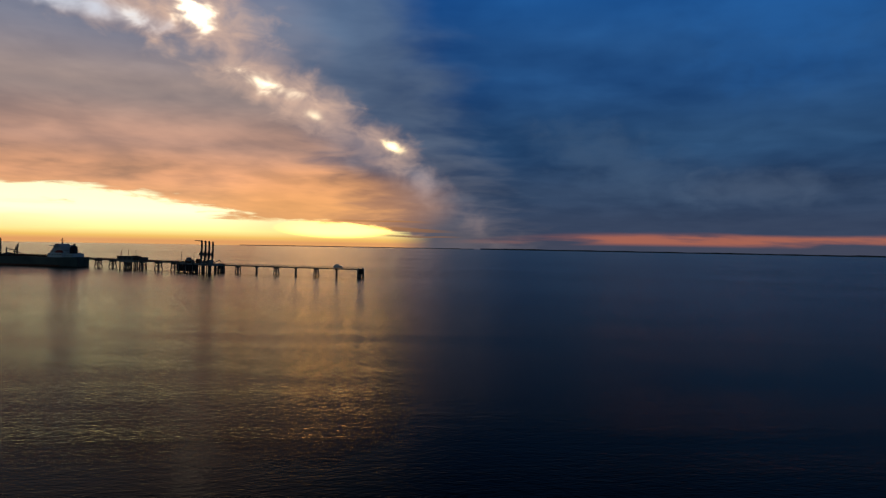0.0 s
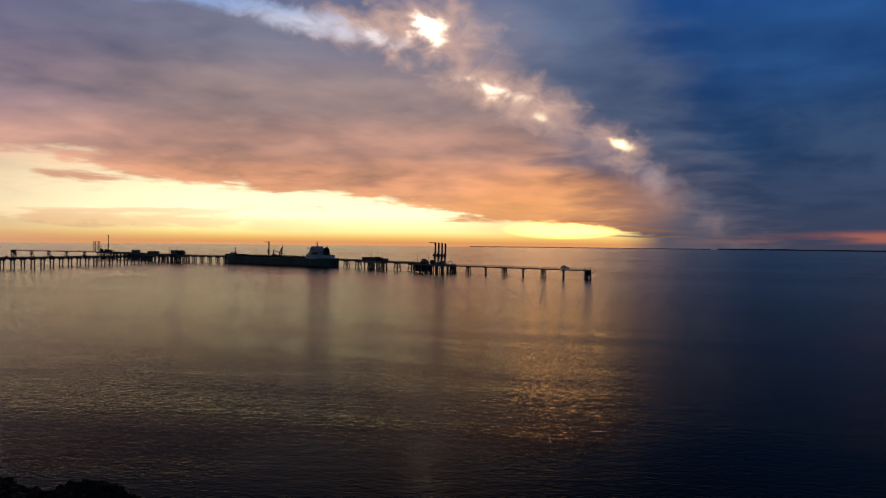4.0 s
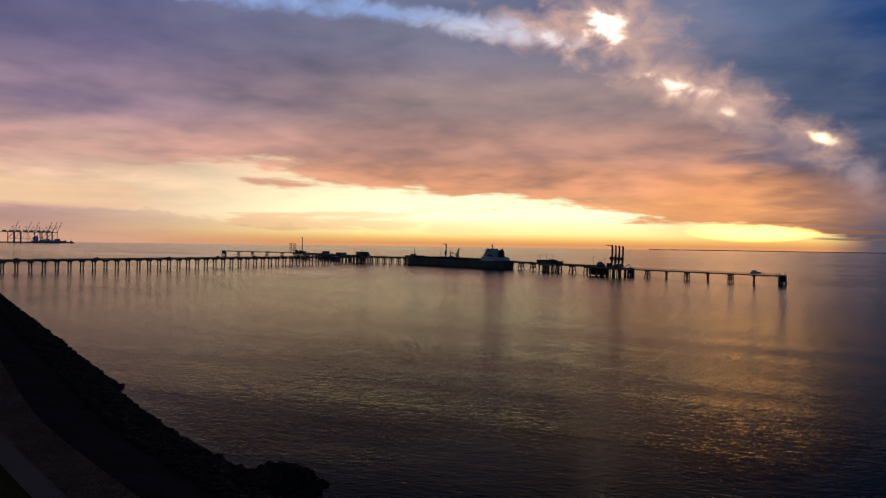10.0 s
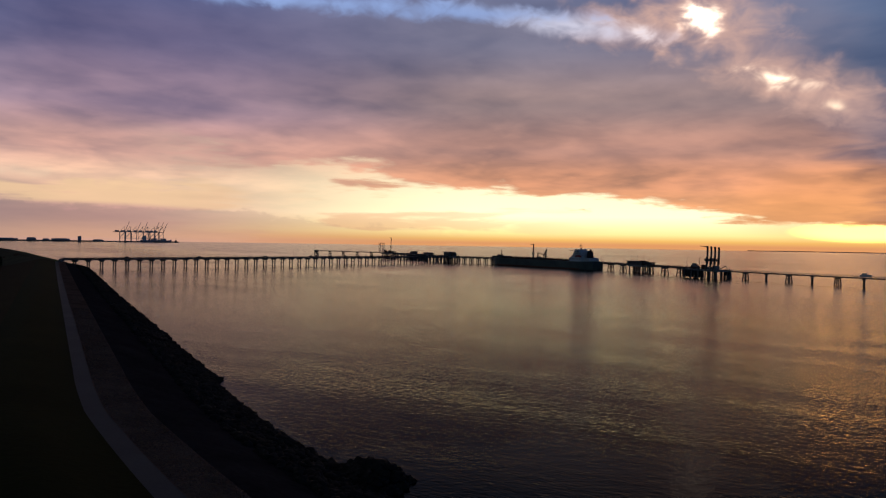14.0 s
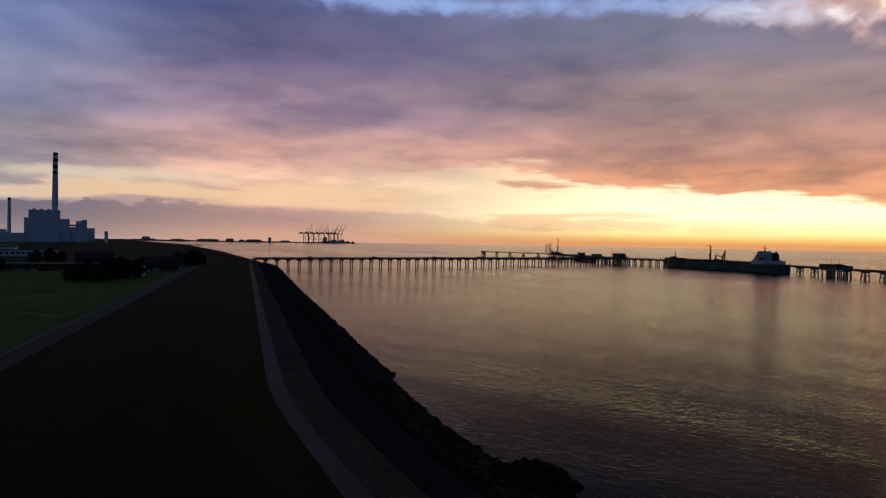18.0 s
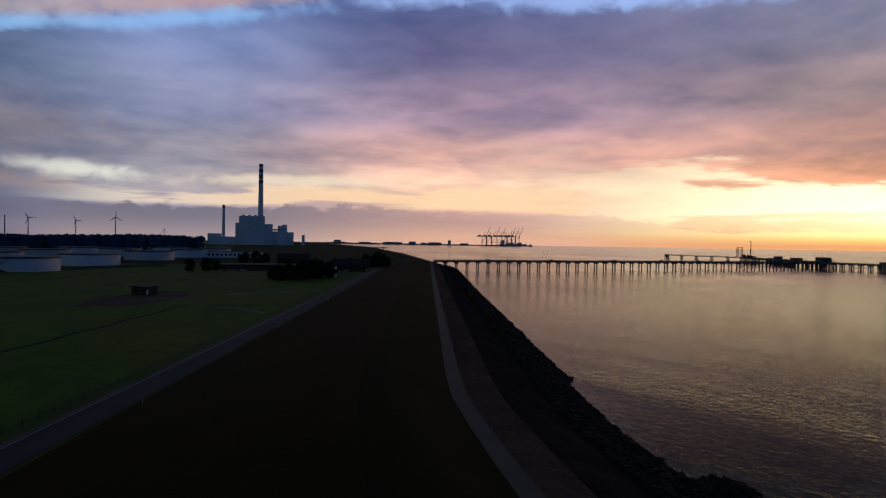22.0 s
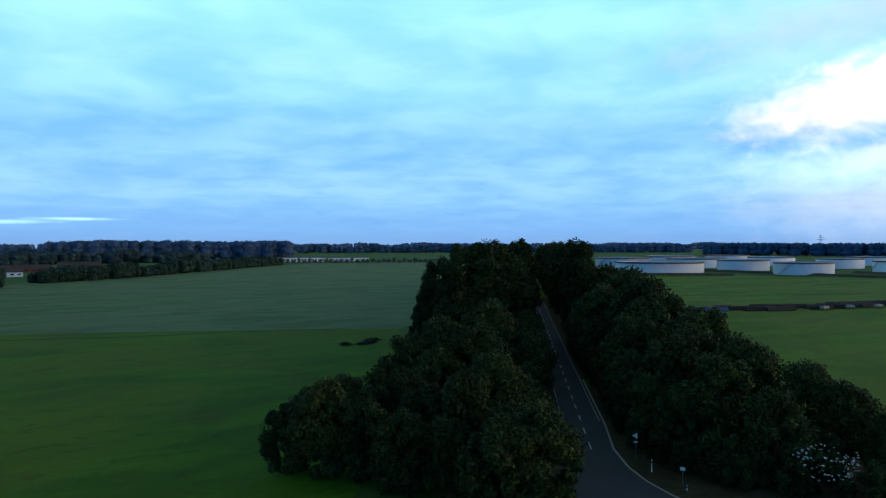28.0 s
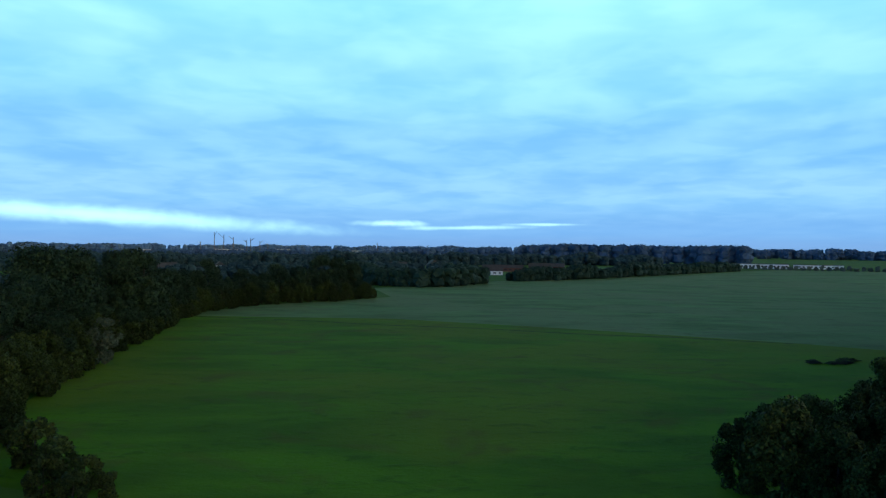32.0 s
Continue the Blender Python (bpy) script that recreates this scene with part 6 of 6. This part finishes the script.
def car_model(mat):
    root = thing("car", pose(0, 0, 0), "", "")
    bm = bmesh.new()
    box(bm, (0, 0, 0.62), (4.3, 1.75, 0.62))
    bmesh.ops.bevel(bm, geom=bm.edges[:], offset=0.12, segments=1, affect="EDGES")
    part("body", bm, mat, root)
    bm = bmesh.new()
    box(bm, (-0.15, 0, 1.18), (2.4, 1.55, 0.56), 0, 0.8)
    part("cabin", bm, BLACK, root)
    for x in (-1.35, 1.35):
        for y in (-0.8, 0.8):
            part("wheel", shape((rod, (x, y - 0.1, 0.32), (x, y + 0.1, 0.32), 0.32, 0.32, 12)), BLACK, root)
    return root


CARS = [(car_model(m), c) for m, c in ((WHITE, "white"), (STEEL, "dark"), (RED, "red"), (BLUE, "blue"), (GREY, "silver"))]
for i in range(34):
    a, d = (84.2 - i * 0.20, 548 + random.uniform(-2, 2)) if i < 18 else (75.4 - (i - 18) * 0.17, 520 + (i - 18) * 9 + random.uniform(-6, 6))
    m, c = random.choice(CARS)
    tagged(copy_thing(m, at(a, d, 1.05, random.choice((70, 75, -20)) + random.uniform(-4, 4))), c + " parked car on the car park by the dike", "car", "parked cars")
for m, c in CARS:
    for o in (*m.children_recursive, m):
        bpy.data.objects.remove(o)
TRACK_LBL = "pale bare track through the meadow"
for line, w in (([(-318, 35), (-326, 43), (-330, 51), (-328, 59), (-322, 66)], 1.8), ([(-264, 23), (-258, 31), (-248, 35), (-239, 38)], 1.2), ([(-300, 3), (-302, 10), (-300, 17)], 2.0), ([(-420, 2), (-421, 7)], 1.6)):
    tagged(ribbon("meadow_track", line, w, KERB, 1.075), TRACK_LBL, "track", kind="structure")
EARTH = stuff("bare_earth", (0.075, 0.055, 0.035), 0.95, vary=0.4, grain=0.6, coarse=0.08, bump=0.15, bump_scale=0.9)
bm = bmesh.new()
bm.faces.new([bm.verts.new((*along(284 + 40 * math.cos(k * 0.52) * (1 + 0.2 * math.sin(k * 3)), -118 + 15 * math.sin(k * 0.52)), 1.06)) for k in range(12)])
tagged(mesh_object("trampled_ground", bm, EARTH), "trampled brown ground round the pump house", "ground", kind="structure")

# ---------------------------------------------------------------- the pipe yard in the meadow
for k in range(64):
    s = 150 + k * 2.3
    x, y = along(s, -232 - k * 0.1 + random.choice((-8, -4, 0, 4)) + random.uniform(-1.5, 1.5))
    mat, nm = random.choice(((RED, "faded red"), (BLUE, "dark blue"), (HULL, "black"), (RUST, "rusty brown"))) if k < 7 else random.choice(((HULL, "black"), (HULL, "black"), (BLACK, "tarred black")))
    root = thing("pipe_stack", Matrix.Translation((x, y, 1.05)) @ Matrix.Rotation(radians(90 + DIKE_AZ + random.uniform(-5, 5)), 4, "Z"), nm + " steel pipes stacked on the meadow", "pipe stack", "pipe yard")
    half = random.uniform(3.0, 6.0)
    for j in range(4):
        py, pz = (j % 3 - 1) * 0.8 + (0.4 if j == 3 else 0), 0.38 + (0.66 if j == 3 else 0)
        part("pipe", shape((rod, (-half, py, pz), (half, py, pz), 0.42, 0.42, 10)), mat, root)
for k in range(7):
    x, y = along(200 + k * 13, -229 + random.uniform(-3.5, 3.5))
    root = thing("site_trailer", Matrix.Translation((x, y, 1.05)) @ Matrix.Rotation(radians(157 + random.uniform(-20, 20)), 4, "Z"), "small pale trailer in the pipe yard", "trailer", "pipe yard")
    part("body", shape((box, (0, 0, 1.0), (random.uniform(2.0, 3.6), 1.8, 1.0))), random.choice((GREY, CONCRETE, CONCRETE)), root)
    for q in (-0.6, 0.6):
        part("wheel", shape((rod, (q, -1.0, 0.35), (q, -0.8, 0.35), 0.35, 0.35, 10)), BLACK, root)

# ---------------------------------------------------------------- roadside things
def sign_post(x, y, h, rz, kind):
    root = thing("road_sign", pose(x, y, 1.0, 0, 0, rz), {"warn": "triangular warning sign over a round sign on a steel post", "plate": "small white plate on a thin post", "marker": "white roadside marker post with a dark band", "pole": "plain slim grey roadside pole"}[kind], "road sign", "road signs")
    if kind == "marker":
        part("post", shape((box, (0, 0, h / 2), (0.12, 0.12, h), 0, 0.8)), WHITE, root)
        part("band", shape((box, (0, 0, h * 0.8), (0.13, 0.13, 0.18))), BLACK, root)
        return
    part("post", shape((rod, (0, 0, 0), (0, 0, h), 0.05, 0.05, 8)), STEEL, root)
    if kind == "pole":
        return
    if kind == "warn":
        b = bmesh.new()
        bmesh.ops.create_circle(b, cap_ends=True, segments=3, radius=0.40)
        r = bmesh.ops.extrude_face_region(b, geom=b.faces[:])
        bmesh.ops.translate(b, vec=(0, 0, 0.03), verts=[v for v in r["geom"] if isinstance(v, bmesh.types.BMVert)])
        bmesh.ops.transform(b, matrix=Matrix.Translation((0, -0.08, h - 0.35)) @ Matrix.Rotation(radians(90), 4, "X") @ Matrix.Rotation(radians(90), 4, "Z"), verts=b.verts)
        part("triangle", b, WHITE, root)
        part("disc", shape((rod, (0, -0.08, h - 1.15), (0, -0.05, h - 1.0), 0.24, 0.24, 20)), WHITE, root)
    else:
        part("plate", shape((box, (0, -0.06, h - 0.3), (0.5, 0.03, 0.32))), WHITE, root)


sign_post(-65.6, -53.2, 3.3, 128, "warn")
sign_post(-63.6, -49.4, 1.5, 40, "marker")
sign_post(-62.4, -44.6, 2.2, 118, "plate")
sign_post(-61.7, -43.6, 0.6, 30, "marker")
sign_post(*along(52.5, -51.8), 4.2, 60, "pole")
sign_post(-95.5, -86.6, 1.2, 40, "marker")
sign_post(-80.0, -87.0, 1.2, 40, "marker")
for k in range(9):
    sign_post(*along(60 + k * 45, -43.2), 1.0, 60, "marker")
fence = thing("wire_fence", Matrix.Translation((*along(72, -53.4), 1.0)) @ Matrix.Rotation(math.atan2(CU, -SU), 4, "Z"), "grey wooden post and wire fence between road verge and meadow", "fence")
post_me = bpy.data.meshes.new("post")
bm = shape((box, (0, 0, 0.55), (0.09, 0.09, 1.1), 0, 0.85))
bm.to_mesh(post_me)
bm.free()
post_me.materials.append(BARK)
for k in range(26):
    ob = new("post", post_me)
    ob.parent = fence
    ob.matrix_basis = Matrix.Translation((k * 4.0, 0.05 * math.sin(k * 2.1), 0)) @ Euler((0.05 * math.sin(k * 1.7), 0.06 * math.cos(k * 2.3), k)).to_matrix().to_4x4()
for h in (0.45, 0.8, 1.08):
    part("wire", shape((rod, (0, 0, h), (100, 0, h), 0.008, 0.012, 4)), STEEL, fence)
elder = thing("elder_bush", at(115.9, 79.5, 1.0), "elder bush with clusters of white blossom at the roadside", "shrub")
c, r = crown_clumps(0.3, 4.0, 3.0, 22)
v, f = leaf_cloud(c, r, 4200, 0.20)
v[:, 2] = np.maximum(v[:, 2], 0.1)
ob = new("foliage", quads("foliage", v, f, LEAF))
ob.parent = elder
c2 = np.array([(3.0 * math.cos(t) * u, 3.0 * math.sin(t) * u, 1.6 + 3.0 * w) for t, u, w in zip(RNG.random(150) * 6.28, 0.55 + 0.45 * RNG.random(150), 0.15 + 0.8 * RNG.random(150) ** 0.8)])
v, f = leaf_cloud(c2, 0.07 + 0.10 * RNG.random(150), 2800, 0.045, 0.5)
ob = new("blossom", quads("blossom", v, f, BLOSSOM))
ob.parent = elder
for k, (x, y, w) in enumerate(((-83.0, -156.6, 1.5), (-86.6, -155.4, 1.1), (-89.5, -156.4, 1.7), (-92.5, -160.0, 2.2))):
    root = thing("brush_heap", pose(x, y, 1.04, 0, 0, 47 * k), "low dark heap of cut branches at the field edge", "brush heap", "brush heaps")
    bm = bmesh.new()
    for j in range(38):
        a, r, q = RNG.random() * 6.28, w * math.sqrt(RNG.random()), RNG.random() * 6.28
        z, h = 0.12 + 0.9 * (1 - r / w) * RNG.random(), 0.5 + 0.7 * RNG.random()
        px, py = r * math.cos(a), r * math.sin(a)
        rod(bm, (px - h * math.cos(q), py - h * math.sin(q), z), (px + h * math.cos(q), py + h * math.sin(q), z + 0.25 * RNG.random()), 0.05 + 0.08 * RNG.random(), 0.03, 5)
    part("branches", bm, BARK, root)
    c, r = np.array([(w * 0.5 * math.cos(j), w * 0.5 * math.sin(j), 0.3) for j in range(6)]), np.full(6, w * 0.5)
    v, f = leaf_cloud(c, r, 260, 0.12, 0.5)
    v[:, 2] = np.maximum(v[:, 2], 0.03)
    ob = new("leaves", quads("leaves", v, f, LEAF_DARK))
    ob.parent = root

# ---------------------------------------------------------------- beyond the fields
building(155.6, 1060, 155, (70, 25, 6), "long white warehouse behind a row of small trees", WHITE, True, "warehouse", "far buildings")
building(151.8, 1090, 150, (60, 25, 5), "long pale warehouse at the wood's edge", WHITE, True, "warehouse", "far buildings")
building(158.6, 1040, 155, (18, 12, 4), "small white building at the field's end", WHITE, True, "warehouse", "far buildings")
building(139.0, 1150, 140, (40, 20, 7), "white building among far trees", WHITE, True, "warehouse", "far buildings")
BUSHES = [tree_model("shrub", 5.0, 3.4, 0.02, 20, 900, 0.7, LEAF_PALE) for _ in range(2)]
for k in range(46):
    a = 157.0 - k * 0.42
    x, y = polar(a, 985 + random.uniform(-4, 4))
    t = copy_thing(BUSHES[k % 2], Matrix.Translation((x, y, 1.0)) @ Matrix.Rotation(random.random() * 6, 4, "Z"))
    t.scale = (1, 1, random.uniform(1.0, 1.35))
    tagged(t, "small round pale-leaved tree in a planted row", "tree", "row of small trees")
for m in BUSHES:
    for o in (*m.children_recursive, m):
        bpy.data.objects.remove(o)
for a, d, rz, size, w in ((191.0, 560, 30, (16, 10, 5.5), WHITE), (188.6, 540, 100, (14, 9, 5), BRICK), (193.4, 600, 60, (18, 10, 6), BRICK), (195.6, 620, 20, (15, 9, 5.5), WHITE), (198.8, 560, 80, (14, 9, 5), BRICK), (201.0, 640, 40, (16, 10, 6), BRICK), (186.2, 640, 70, (18, 10, 5), BRICK), (183.5, 700, 30, (24, 12, 5), BRICK), (204.4, 560, 20, (14, 10, 6), BRICK), (197.2, 720, 110, (15, 9, 6), WHITE), (180.5, 800, 95, (40, 14, 5), BRICK), (176.2, 660, 178, (30, 9, 3.6), WHITE), (174.9, 760, 176, (44, 8, 3.6), BRICK), (171.4, 820, 168, (40, 9, 4), BRICK)):
    building(a, d, rz, size, "pitched-roof village house among trees" if w is BRICK else "white-gabled village house among trees", w, False, "house", "village houses")
for a, d, h in ((197.6, 3000, 80), (196.9, 3000, 70), (196.2, 3050, 62), (195.2, 3100, 50), (194.9, 3000, 56), (194.2, 3100, 46), (198.6, 3000, 40), (193.6, 3000, 36), (185.0, 2800, 38), (181.0, 3000, 34)):
    root = thing("harbour_crane", at(a, d, 1, random.uniform(0, 180)), "distant slim harbour crane on the skyline", "crane", "town skyline")
    part("tower", shape((rod, (0, 0, 0), (0, 0, h), 1.8, 1.2, 6)), STEEL, root)
    part("jib", shape((rod, (0, 0, h * 0.8), (h * 0.35, 0, h * 1.05), 1.0, 0.6, 6)), STEEL, root)
for a, w, h in ((203, 90, 9), (196.5, 110, 12), (192.5, 60, 14), (187.0, 90, 10)):
    building(a, 2900, a, (w, 40, h), "distant hazy town building", HAZE_TOWN, True, "town_building", "town skyline")
